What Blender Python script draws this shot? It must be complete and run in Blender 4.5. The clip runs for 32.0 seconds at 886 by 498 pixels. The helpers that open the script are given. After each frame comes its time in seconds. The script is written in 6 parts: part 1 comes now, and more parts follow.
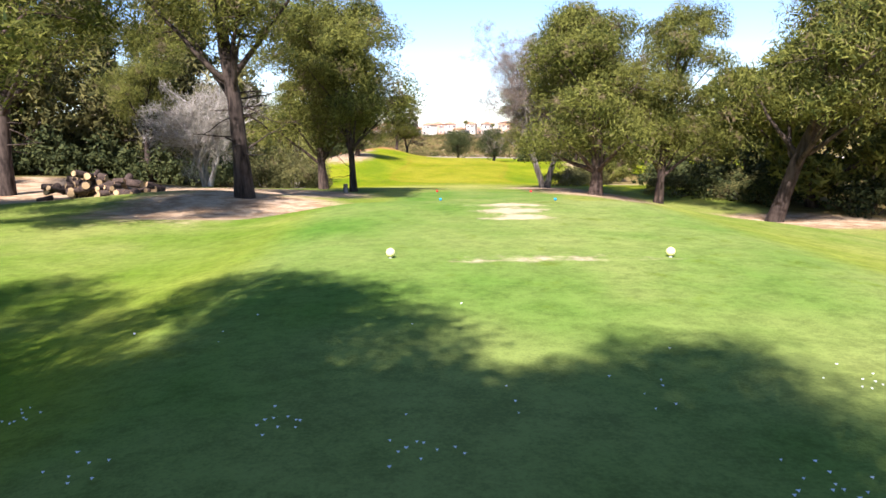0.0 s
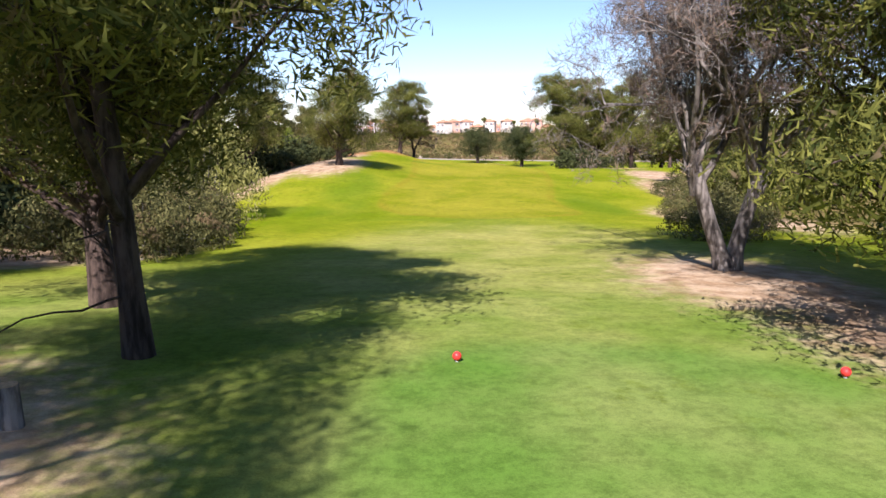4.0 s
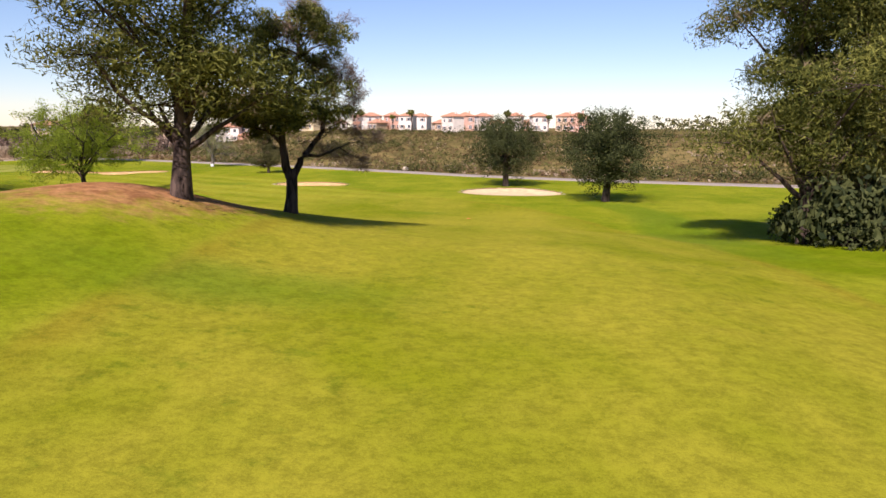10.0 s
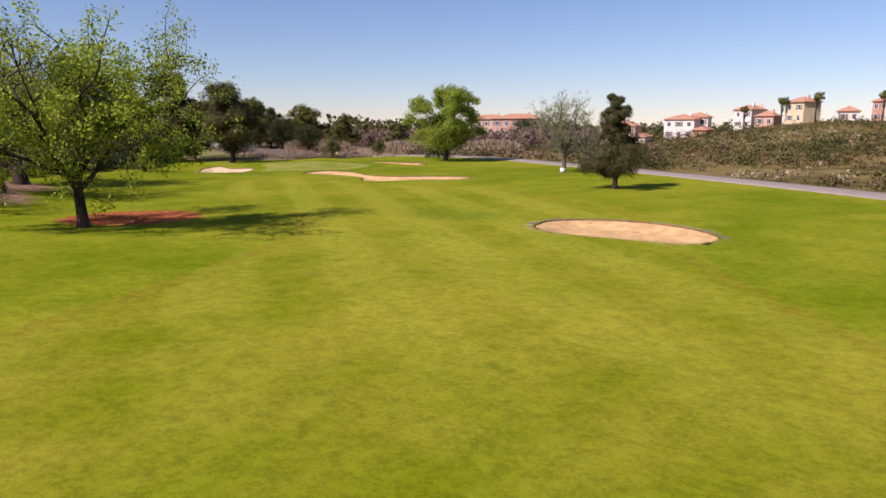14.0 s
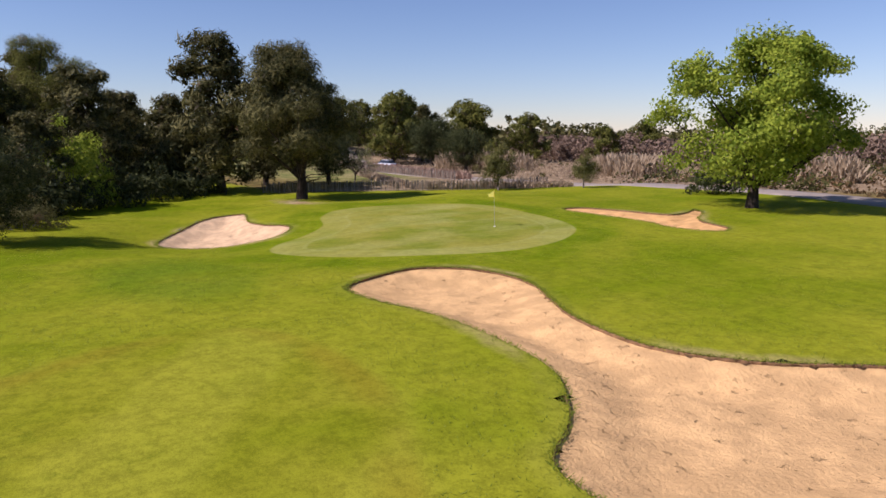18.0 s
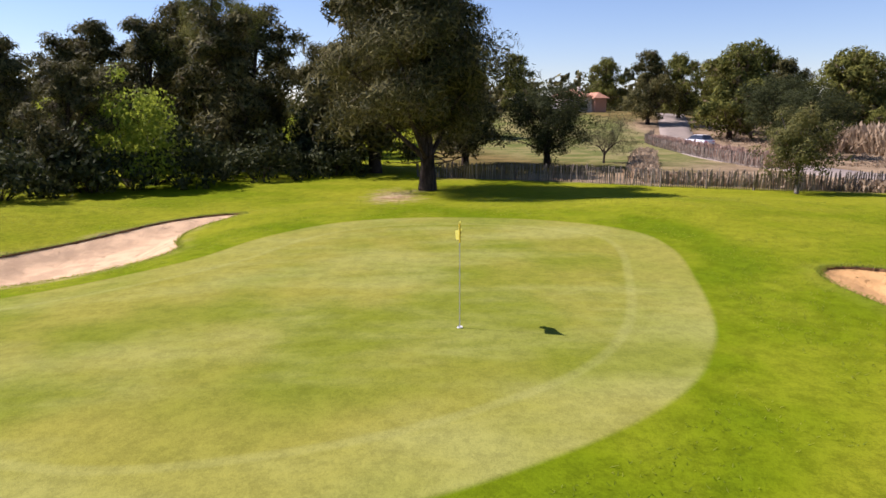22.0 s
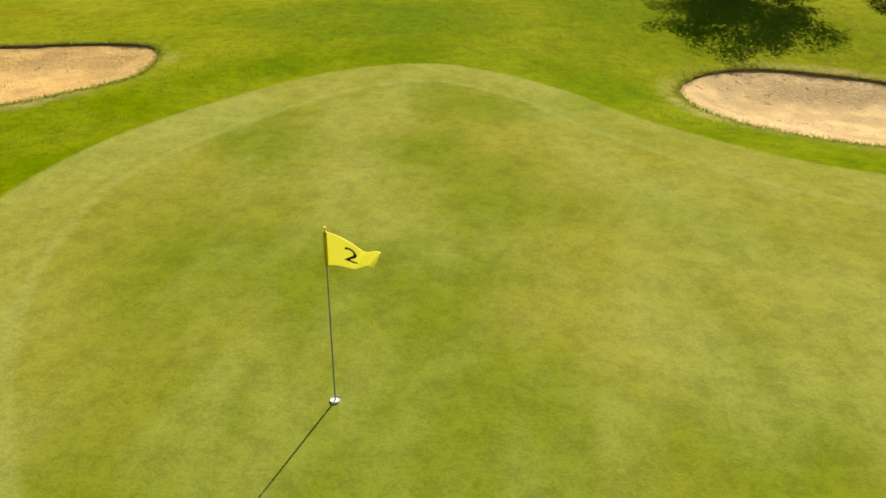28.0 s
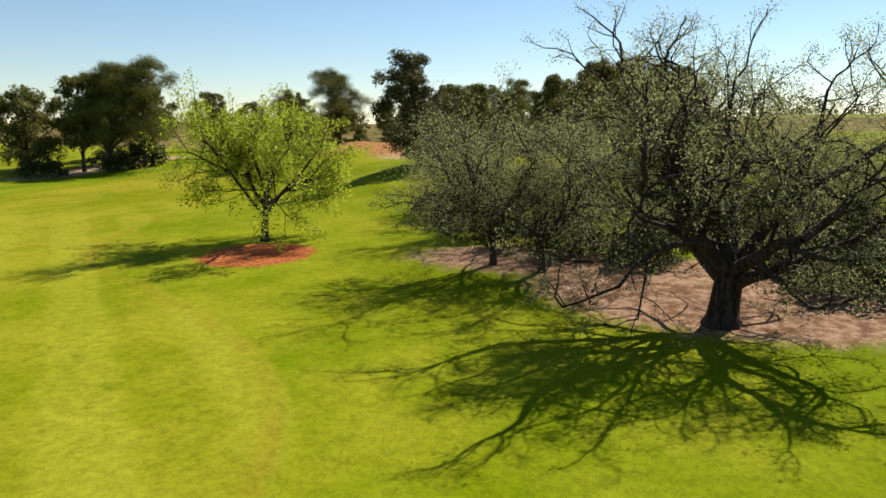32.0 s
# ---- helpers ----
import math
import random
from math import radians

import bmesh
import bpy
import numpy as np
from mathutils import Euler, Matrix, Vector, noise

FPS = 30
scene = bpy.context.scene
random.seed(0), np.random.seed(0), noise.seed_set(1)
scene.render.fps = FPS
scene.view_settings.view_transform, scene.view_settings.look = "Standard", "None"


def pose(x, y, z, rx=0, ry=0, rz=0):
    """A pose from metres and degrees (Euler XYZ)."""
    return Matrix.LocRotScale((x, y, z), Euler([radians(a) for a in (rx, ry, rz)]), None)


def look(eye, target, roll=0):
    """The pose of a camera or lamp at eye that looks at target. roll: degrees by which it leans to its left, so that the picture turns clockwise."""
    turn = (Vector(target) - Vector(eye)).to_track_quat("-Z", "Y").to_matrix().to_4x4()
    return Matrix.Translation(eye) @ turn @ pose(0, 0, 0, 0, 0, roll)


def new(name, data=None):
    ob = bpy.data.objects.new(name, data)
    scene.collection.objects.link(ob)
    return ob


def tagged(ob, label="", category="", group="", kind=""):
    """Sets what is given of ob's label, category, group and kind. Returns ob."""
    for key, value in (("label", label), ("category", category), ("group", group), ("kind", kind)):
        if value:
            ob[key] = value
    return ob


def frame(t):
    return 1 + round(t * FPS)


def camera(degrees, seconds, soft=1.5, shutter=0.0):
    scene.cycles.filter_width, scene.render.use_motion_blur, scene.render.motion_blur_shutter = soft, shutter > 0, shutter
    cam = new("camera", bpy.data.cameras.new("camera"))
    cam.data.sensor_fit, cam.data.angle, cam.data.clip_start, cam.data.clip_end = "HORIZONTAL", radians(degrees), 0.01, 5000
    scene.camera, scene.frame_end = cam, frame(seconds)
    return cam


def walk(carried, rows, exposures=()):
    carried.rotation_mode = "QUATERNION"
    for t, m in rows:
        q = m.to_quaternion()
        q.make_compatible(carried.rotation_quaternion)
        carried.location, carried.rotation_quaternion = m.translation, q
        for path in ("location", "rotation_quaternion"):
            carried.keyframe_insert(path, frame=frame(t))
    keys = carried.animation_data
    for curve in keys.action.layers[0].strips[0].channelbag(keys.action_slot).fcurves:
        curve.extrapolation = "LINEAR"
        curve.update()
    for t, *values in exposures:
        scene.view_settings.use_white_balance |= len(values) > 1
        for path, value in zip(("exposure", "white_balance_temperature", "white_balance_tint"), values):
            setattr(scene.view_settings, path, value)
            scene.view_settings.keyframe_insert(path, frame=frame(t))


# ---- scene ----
# ---- camera and its way: seconds, x, y, z, yaw, pitch, roll ----
cam = camera(65.37, 32.0, soft=1.6)
PATH = [
    (0, -1.465, -48.277, 10.709, -2.02, -9.94, -0.23),
    (0.5, -1.328, -45.287, 10.689, -1.95, -9.90, -0.21),
    (1, -1.088, -41.837, 10.729, -1.88, -9.89, -0.16),
    (1.5, -0.771, -37.978, 10.807, -1.69, -9.90, -0.08),
    (2, -0.493, -33.833, 10.854, -1.47, -9.90, -0.01),
    (2.5, -0.228, -28.759, 10.898, -1.20, -10.03, -0.21),
    (4.5, -0.569, -2.976, 10.293, -0.67, -10.07, -0.37),
    (5, -0.270, 5.048, 10.222, -0.52, -10.06, -0.33),
    (5.5, 0.283, 13.793, 10.191, -0.24, -10.16, -0.21),
    (6, 0.726, 23.260, 10.141, -0.08, -10.19, -0.09),
    (6.5, 1.225, 32.709, 9.804, 0.10, -10.08, -0.03),
    (7, 1.430, 42.334, 9.778, 0.01, -10.15, -0.17),
    (7.5, 1.804, 51.529, 9.720, -0.04, -10.22, -0.21),
    (8, 2.194, 59.637, 9.687, 0.00, -10.24, -0.18),
    (8.5, 2.575, 67.161, 9.655, -0.22, -10.32, 0.17),
    (9, 2.813, 73.996, 9.132, -0.37, -10.15, 0.39),
    (9.5, 3.365, 80.263, 8.780, -0.01, -10.03, 0.41),
    (10, 3.811, 86.558, 8.567, 0.40, -10.03, 0.44),
    (10.5, 4.172, 93.102, 8.606, 1.36, -10.11, 0.35),
    (11, 4.655, 100.156, 8.666, 3.35, -10.20, 0.26),
    (11.5, 6.277, 107.893, 8.184, 6.36, -10.12, 0.32),
    (12, 8.162, 116.303, 7.534, 11.71, -10.16, 0.44),
    (12.5, 8.797, 125.511, 6.870, 18.92, -10.12, 0.25),
    (13, 7.900, 134.855, 6.255, 26.46, -10.12, 0.04),
    (13.5, 4.985, 144.302, 5.886, 33.82, -10.15, -0.02),
    (14, 1.161, 152.743, 5.895, 40.67, -10.07, -0.11),
    (14.5, -3.259, 159.533, 6.075, 47.05, -10.10, -0.36),
    (15, -8.600, 165.344, 6.041, 51.08, -10.10, -0.44),
    (15.5, -14.750, 170.992, 6.051, 52.71, -10.19, -0.14),
    (17.5, -42.000, 192.426, 5.534, 54.92, -9.57, -0.09),
    (18, -47.318, 196.822, 5.504, 55.94, -9.50, -0.16),
    (18.5, -51.358, 200.554, 5.441, 57.62, -9.51, -0.23),
    (19, -54.065, 204.063, 5.324, 59.20, -9.65, -0.29),
    (19.5, -56.386, 207.694, 5.056, 61.03, -9.84, -0.26),
    (20, -59.232, 211.425, 4.854, 64.53, -9.92, -0.30),
    (20.5, -62.000, 214.623, 4.601, 69.00, -9.86, -0.30),
    (21, -63.803, 216.991, 4.422, 74.97, -10.24, -0.25),
    (21.5, -64.759, 219.130, 4.360, 81.90, -10.73, -0.24),
    (22, -65.776, 221.335, 4.407, 88.78, -11.53, -0.20),
    (22.5, -67.623, 223.061, 4.477, 95.70, -12.61, -0.08),
    (23, -70.253, 224.153, 4.509, 102.60, -14.00, 0.02),
    (23.5, -72.379, 224.965, 4.652, 110.02, -16.29, 0.07),
    (24, -73.983, 225.508, 4.672, 118.73, -18.98, 0.13),
    (24.5, -75.052, 225.981, 4.737, 127.53, -21.76, 0.31),
    (25, -75.964, 226.355, 4.793, 136.75, -24.77, 0.27),
    (25.5, -76.683, 226.771, 4.847, 145.73, -26.98, -0.07),
    (26, -77.436, 227.177, 4.934, 155.51, -29.22, -0.46),
    (26.5, -78.210, 227.520, 4.992, 165.01, -30.95, -0.74),
    (28.5, -81.683, 227.144, 5.611, 195.23, -29.65, -0.46),
    (29, -81.996, 225.365, 6.323, 201.45, -27.94, -0.31),
    (29.5, -82.061, 223.339, 6.839, 203.18, -25.38, -0.11),
    (30, -81.678, 220.892, 7.272, 203.66, -22.32, 0.07),
    (30.5, -81.097, 218.430, 7.677, 204.52, -19.32, 0.18),
    (31, -80.292, 215.855, 8.106, 206.21, -16.16, 0.36),
    (31.5, -79.143, 213.102, 8.773, 207.20, -13.14, 0.25),
    (32, -77.481, 210.375, 9.480, 207.68, -10.33, -0.04),
]
# seconds, stops, kelvin, tint
EXPOSURES = [(0, 1.68, 5500, 20), (2.5, 1.28, 5600, 18), (4.5, 1.30, 5400, 24), (6, 0.96, 6000, 22), (9, 0.92, 6100, 23), (10, 0.84, 5800, 26), (12, 0.60, 5600, 25), (15, 0.52, 5700, 30),
             (18, 0.48, 5550, 29), (20, 0.55, 5600, 28), (23, 0.92, 5600, 28), (25, 0.82, 5500, 18), (26.5, 0.58, 6700, 5), (29, 0.58, 7300, -11), (30, 0.72, 7400, -12), (31, 0.92, 6500, -2), (32, 0.84, 6100, 8)]
walk(cam, [(t, Matrix.Translation((x, y, z)) @ pose(0, 0, 0, 0, 0, yaw) @ pose(0, 0, 0, 90 + pitch) @ pose(0, 0, 0, 0, 0, roll))
           for t, x, y, z, yaw, pitch, roll in PATH], EXPOSURES)

# ---- sky and sun ----
SUN_ELEVATION, SHADOW_HEADING = 45.0, 73.0        # degrees; heading of the shadows, counter-clockwise from +x
sun_way = Vector((-math.cos(radians(SHADOW_HEADING)) * math.cos(radians(SUN_ELEVATION)),
                  -math.sin(radians(SHADOW_HEADING)) * math.cos(radians(SUN_ELEVATION)), math.sin(radians(SUN_ELEVATION))))
sky_world = bpy.data.worlds.new("sky")
scene.world = sky_world
sky_world.use_nodes = True
sky_tex = sky_world.node_tree.nodes.new("ShaderNodeTexSky")
sky_tex.sky_type, sky_tex.sun_disc = "NISHITA", False
sky_tex.sun_elevation = radians(SUN_ELEVATION)
sky_tex.sun_rotation = math.atan2(sun_way.x, sun_way.y)
sky_tex.air_density, sky_tex.dust_density, sky_tex.ozone_density = 1.0, 0.0, 1.6
sky_back = sky_world.node_tree.nodes["Background"]
sky_world.node_tree.links.new(sky_tex.outputs[0], sky_back.inputs[0])
sky_back.inputs[1].default_value = 0.064
sun = new("sun", bpy.data.lights.new("sun", "SUN"))
sun.data.energy, sun.data.angle, sun.data.color = 5.0, radians(0.55), (1.0, 0.89, 0.74)
sun.matrix_world = look(sun_way * 200, (0, 0, 0))

# ---- mesh and material helpers ----
def grid_mesh(name, verts, quads, material, smooth=False):
    """A mesh of four-cornered faces from arrays."""
    me = bpy.data.meshes.new(name)
    verts, quads = np.asarray(verts, np.float32), np.asarray(quads, np.int32)
    me.vertices.add(len(verts)), me.loops.add(quads.size), me.polygons.add(len(quads))
    me.vertices.foreach_set("co", verts.ravel())
    me.loops.foreach_set("vertex_index", quads.ravel())
    me.polygons.foreach_set("loop_start", np.arange(len(quads), dtype=np.int32) * quads.shape[1])
    if smooth:
        me.polygons.foreach_set("use_smooth", np.ones(len(quads), bool))
    me.materials.append(material)
    me.update(calc_edges=True)
    return me


def join(pieces):
    """Several (verts, quads) as one."""
    at, vs, qs = 0, [], []
    for v, q in pieces:
        vs.append(v), qs.append(q + at)
        at += len(v)
    return np.concatenate(vs), np.concatenate(qs)


def tubes(points, radii, sides):
    """Tapered tubes along (count, n, 3) points with (count, n) radii."""
    points, radii = np.asarray(points, float), np.asarray(radii, float)
    b, n = radii.shape
    along = np.gradient(points, axis=1)
    along /= np.linalg.norm(along, axis=2, keepdims=True) + 1e-9
    ref = np.where(np.abs(along[:, :, 2:3]) > 0.9, np.array([1.0, 0, 0]), np.array([0, 0, 1.0]))
    u = np.cross(along, ref)
    u /= np.linalg.norm(u, axis=2, keepdims=True) + 1e-9
    w = np.cross(along, u)
    a = np.arange(sides) * 2 * np.pi / sides
    ring = u[:, :, None] * np.cos(a)[:, None] + w[:, :, None] * np.sin(a)[:, None]
    v = (points[:, :, None] + ring * radii[:, :, None, None]).reshape(-1, 3)
    i, j, k = np.meshgrid(np.arange(b), np.arange(n - 1), np.arange(sides), indexing="ij")
    p = (i * n + j) * sides
    k2 = (k + 1) % sides
    q = np.stack([p + k, p + k2, p + sides + k2, p + sides + k], -1).reshape(-1, 4)
    return v, q


def leaf_cloud(rng, centers, radius, per, size, slim=0.4, up=0.3, squash=0.75, shell=0.5, out=0.7, spike=False, face=0.0):
    """Small kite-shaped leaves round clump centres; with face they turn their broad side outward, as a lit clump does."""
    c = np.repeat(np.asarray(centers, float), per, axis=0)
    rad = np.repeat(np.broadcast_to(np.asarray(radius, float), (len(centers),)), per)
    n = len(c)
    d = rng.normal(size=(n, 3))
    d /= np.linalg.norm(d, axis=1, keepdims=True)
    r = rad * (shell + (1 - shell) * rng.random(n) ** 0.6)
    p = c + d * r[:, None] * np.array([1, 1, squash])
    t = d * out + rng.normal(size=(n, 3)) * 0.55 + np.array([0, 0, up])
    if face:
        core = np.asarray(centers, float).mean(0)
        far = p - core
        far /= np.linalg.norm(far, axis=1, keepdims=True) + 1e-6
        broad = d + far * 0.5 + np.array([0, 0, 0.25]) + rng.normal(size=(n, 3)) * (1.1 - face)
        broad /= np.linalg.norm(broad, axis=1, keepdims=True)
        t = t + rng.normal(size=(n, 3)) * 0.6
        t -= broad * (t * broad).sum(1, keepdims=True) * 0.85
        t /= np.linalg.norm(t, axis=1, keepdims=True) + 1e-9
        s = np.cross(t, broad)
    else:
        t /= np.linalg.norm(t, axis=1, keepdims=True)
        s = np.cross(t, rng.normal(size=(n, 3)))
    s /= np.linalg.norm(s, axis=1, keepdims=True) + 1e-9
    ln = size * (0.6 + 0.8 * rng.random(n))[:, None]
    if spike:      # a tuft of needles: one slim three-cornered blade
        v = np.stack([p - t * ln * 0.4 - s * ln * slim * 0.5, p - t * ln * 0.4 + s * ln * slim * 0.5, p + t * ln * 0.6], 1)
        return v.reshape(-1, 3), np.arange(n * 3).reshape(-1, 3)
    v = np.stack([p - t * ln * 0.5, p + s * ln * slim * 0.5, p + t * ln * 0.5, p - s * ln * slim * 0.5], 1)
    return v.reshape(-1, 3), np.arange(n * 4).reshape(-1, 4)


def put(name, me, parent=None, label=""):
    ob = new(name, me)
    ob.parent = parent
    return tagged(ob, label)


def part(name, bm, material, parent, label=""):
    """One mesh object out of a bmesh, under its thing."""
    me = bpy.data.meshes.new(name)
    bm.to_mesh(me)
    bm.free()
    me.materials.append(material)
    return put(name, me, parent, label)


def box(bm, x0, x1, y0, y1, z0, z1):
    m = Matrix.Translation(((x0 + x1) / 2, (y0 + y1) / 2, (z0 + z1) / 2)) @ Matrix.Diagonal((x1 - x0, y1 - y0, z1 - z0, 1))
    return bmesh.ops.create_cube(bm, size=1, matrix=m)["verts"]


def thing(name, m, label, category, group="", kind=""):
    e = new(name)
    e.empty_display_size = 0.3
    e.matrix_world = m
    return tagged(e, label, category, group, kind)


class Nodes:
    """Short hand for one material's node tree."""

    def __init__(self, name):
        self.mat = bpy.data.materials.new(name)
        self.mat.use_nodes = True
        self.nt = self.mat.node_tree
        self.bsdf = self.nt.nodes["Principled BSDF"]
        self.out = self.nt.nodes["Material Output"]

    def link(self, a, b):
        self.nt.links.new(a, b)

    def set(self, socket, value):
        if isinstance(value, bpy.types.NodeSocket):
            self.link(value, socket)
        elif isinstance(value, tuple) and len(value) == 3 and socket.type == "RGBA":
            socket.default_value = (*value, 1)
        else:
            socket.default_value = value

    def node(self, kind, **inputs):
        n = self.nt.nodes.new("ShaderNode" + kind)
        for key, value in inputs.items():
            self.set(n.inputs[key], value)
        return n

    def coords(self):
        return self.node("NewGeometry").outputs["Position"]

    def obj(self):
        return self.node("TexCoord").outputs["Object"]

    def noise(self, scale, detail=3.0, rough=0.55, at=None, stretch=None):
        at = at or self.coords()
        if stretch:
            m = self.node("Mapping", Vector=at)
            m.inputs["Scale"].default_value = stretch
            at = m.outputs[0]
        return self.node("TexNoise", Vector=at, Scale=scale, Detail=detail, Roughness=rough).outputs["Fac"]

    def ramp(self, fac, low, high, a=0.0, b=1.0):
        n = self.node("MapRange")
        n.inputs["From Min"].default_value, n.inputs["From Max"].default_value = low, high
        n.inputs["To Min"].default_value, n.inputs["To Max"].default_value = a, b
        n.interpolation_type = "SMOOTHSTEP"
        self.link(fac, n.inputs["Value"])
        return n.outputs[0]

    def math(self, op, a, b=0.0):
        n = self.nt.nodes.new("ShaderNodeMath")
        n.operation = op
        self.set(n.inputs[0], a), self.set(n.inputs[1], b)
        return n.outputs[0]

    def mix(self, fac, a, b, blend="MIX"):
        n = self.nt.nodes.new("ShaderNodeMix")
        n.data_type, n.blend_type = "RGBA", blend
        self.set(n.inputs[0], fac), self.set(n.inputs[6], a), self.set(n.inputs[7], b)
        return n.outputs[2]

    def attr(self, name):
        n = self.nt.nodes.new("ShaderNodeAttribute")
        n.attribute_name = name
        return n.outputs["Fac"]

    def bump(self, height, strength, distance):
        n = self.node("Bump", Height=height, Strength=strength, Distance=distance)
        self.link(n.outputs[0], self.bsdf.inputs["Normal"])

    def done(self, color, rough=0.8, spec=0.3, metal=0.0):
        self.set(self.bsdf.inputs["Base Color"], color)
        self.set(self.bsdf.inputs["Roughness"], rough)
        self.bsdf.inputs["Specular IOR Level"].default_value = spec
        self.bsdf.inputs["Metallic"].default_value = metal
        return self.mat


def plain(name, color, rough=0.7, vary=0.25, scale=6.0, spec=0.3, metal=0.0, bump=0.0, per_object=0.0):
    """Paint, stone, cloth and the like: colour with stains at two scales."""
    n = Nodes(name)
    at = n.obj()
    f = n.math("ADD", n.noise(scale, 4, 0.6, at), n.math("MULTIPLY", n.noise(scale * 9, 2, 0.5, at), 0.5))
    c = n.mix(n.ramp(f, 0.45, 1.05), tuple(v * (1 - vary) for v in color), tuple(min(1, v * (1 + vary)) for v in color))
    if per_object:
        r = n.node("ObjectInfo").outputs["Random"]
        h = n.node("HueSaturation", Color=c, Value=n.ramp(r, 0, 1, 1 - per_object, 1 + per_object))
        c = h.outputs[0]
    if bump:
        n.bump(f, 0.5, bump)
    return n.done(c, rough, spec, metal)


def leafy(name, dark, light, through_light=0.35, dry=None, dry_share=0.0, spread=2.5, glow=None):
    """Leaves: each leaf its own shade, patches over the crown, light passing through."""
    n = Nodes(name)
    isl = n.node("NewGeometry").outputs["Random Per Island"]
    f = n.math("ADD", n.math("MULTIPLY", isl, 0.55), n.math("MULTIPLY", n.noise(1.0 / spread, 2, 0.5), 0.6))
    c = n.mix(n.ramp(f, 0.2, 0.95), dark, light)
    if dry:
        pick = n.ramp(n.noise(0.7, 2, 0.5), 0.62 - dry_share, 0.70 - dry_share)
        c = n.mix(pick, c, dry)
    n.done(c, 0.7, 0.08)
    tr = n.node("BsdfTranslucent", Color=n.mix(0.5, c, glow or light))
    ms = n.node("MixShader", Fac=through_light)
    n.link(n.bsdf.outputs[0], ms.inputs[1]), n.link(tr.outputs[0], ms.inputs[2])
    n.link(ms.outputs[0], n.out.inputs["Surface"])
    return n.mat


def bark_mat(name, dark, light):
    n = Nodes(name)
    at = n.obj()
    f = n.noise(5.0, 5, 0.65, at, (1, 1, 0.22))
    big = n.noise(0.6, 2, 0.5, at)
    c = n.mix(n.ramp(f, 0.35, 0.65), dark, light)
    c = n.mix(n.math("MULTIPLY", n.ramp(big, 0.45, 0.7), 0.4), c, tuple(v * 0.6 for v in light))
    n.bump(f, 0.9, 0.03)
    return n.done(c, 0.9, 0.15)

# ---- the plan: outlines seen from above, in metres ----
def outline(points, steps=7):
    """A closed smooth line through plan points."""
    p = np.array(points, float).reshape(-1, 2)
    a, b, c, d = np.roll(p, 1, 0), p, np.roll(p, -1, 0), np.roll(p, -2, 0)
    t = (np.arange(steps) / steps)[None, :, None]
    a, b, c, d = a[:, None], b[:, None], c[:, None], d[:, None]
    s = 0.5 * (2 * b + (c - a) * t + (2 * a - 5 * b + 4 * c - d) * t ** 2 + (3 * b - 3 * c + d - a) * t ** 3)
    return s.reshape(-1, 2)


def inside(poly, x, y, reach=6.0):
    """Signed distance (positive inside, held to reach) and nearest point of the outline."""
    x, y = np.asarray(x, float), np.asarray(y, float)
    dist, near = np.full(x.shape, -reach), np.stack([x, y], -1)
    (x0, y0), (x1, y1) = poly.min(0) - reach, poly.max(0) + reach
    m = (x > x0) & (x < x1) & (y > y0) & (y < y1)
    q = np.stack([x[m], y[m]], -1)
    best, where, odd = np.full(len(q), 1e9), q.copy(), np.zeros(len(q), bool)
    for a, b in zip(poly, np.roll(poly, -1, 0)):
        e = b - a
        t = np.clip(((q - a) @ e) / (e @ e + 1e-12), 0, 1)
        n = a + t[:, None] * e
        d = ((q - n) ** 2).sum(1)
        k = d < best
        best[k], where[k] = d[k], n[k]
        cross = (a[1] > q[:, 1]) != (b[1] > q[:, 1])
        odd ^= cross & (q[:, 0] < e[0] * (q[:, 1] - a[1]) / (e[1] + 1e-12) + a[0])
    dist[m] = np.clip(np.where(odd, 1, -1) * np.sqrt(best), -reach, reach)
    near[m] = where
    return dist, near


GREEN = outline([-78.9, 208.2, -76.8, 208.6, -74.9, 210.2, -73.4, 212.6, -72.3, 215, -71.9, 217.2, -72.2, 219.4, -73.2, 222, -75.4, 225, -78.4, 226.9,
                 -82.8, 228.2, -87, 229, -90, 228.5, -92.6, 225.5, -93.4, 221.5, -92.4, 218, -89.6, 215.6, -86.2, 214.2, -83.6, 212, -81.6, 209.6])
FAIRWAY = outline([-0.8, 41.4, 4, 39.8, 9, 41.6, 11.8, 45.5, 11.6, 57, 14, 72, 17, 95, 18, 120, 17, 140, 12, 157, 2, 170, -8, 181, -22, 199, -37, 205, -46, 203.5, -53, 201.5,
                   -60, 204, -66, 203, -66, 198, -59, 190, -46, 184, -33, 179, -24, 167, -16, 150, -9, 134, -4, 120, -4, 100, -3.6, 78, -5.4, 60, -5.6, 51, -4.2, 45.5])
TEE = outline([-4.2, -64, 6, -64, 6.6, -40, 6.2, -22, 4, -19, -2.4, -19, -4.6, -22, -4.6, -42])
TEE_FRONT = outline([-2.4, -15, 6.6, -15, 7.6, -6, 6.6, 1, 3, 3.4, -1, 2.6, -2.6, -4])
LUSH = outline([16.9, 122, 18.3, 138, 20.2, 152, 18.6, 165, 22, 167, 25.5, 154, 25, 140, 23, 128, 21, 118])       # long grass beside the first fairway's end
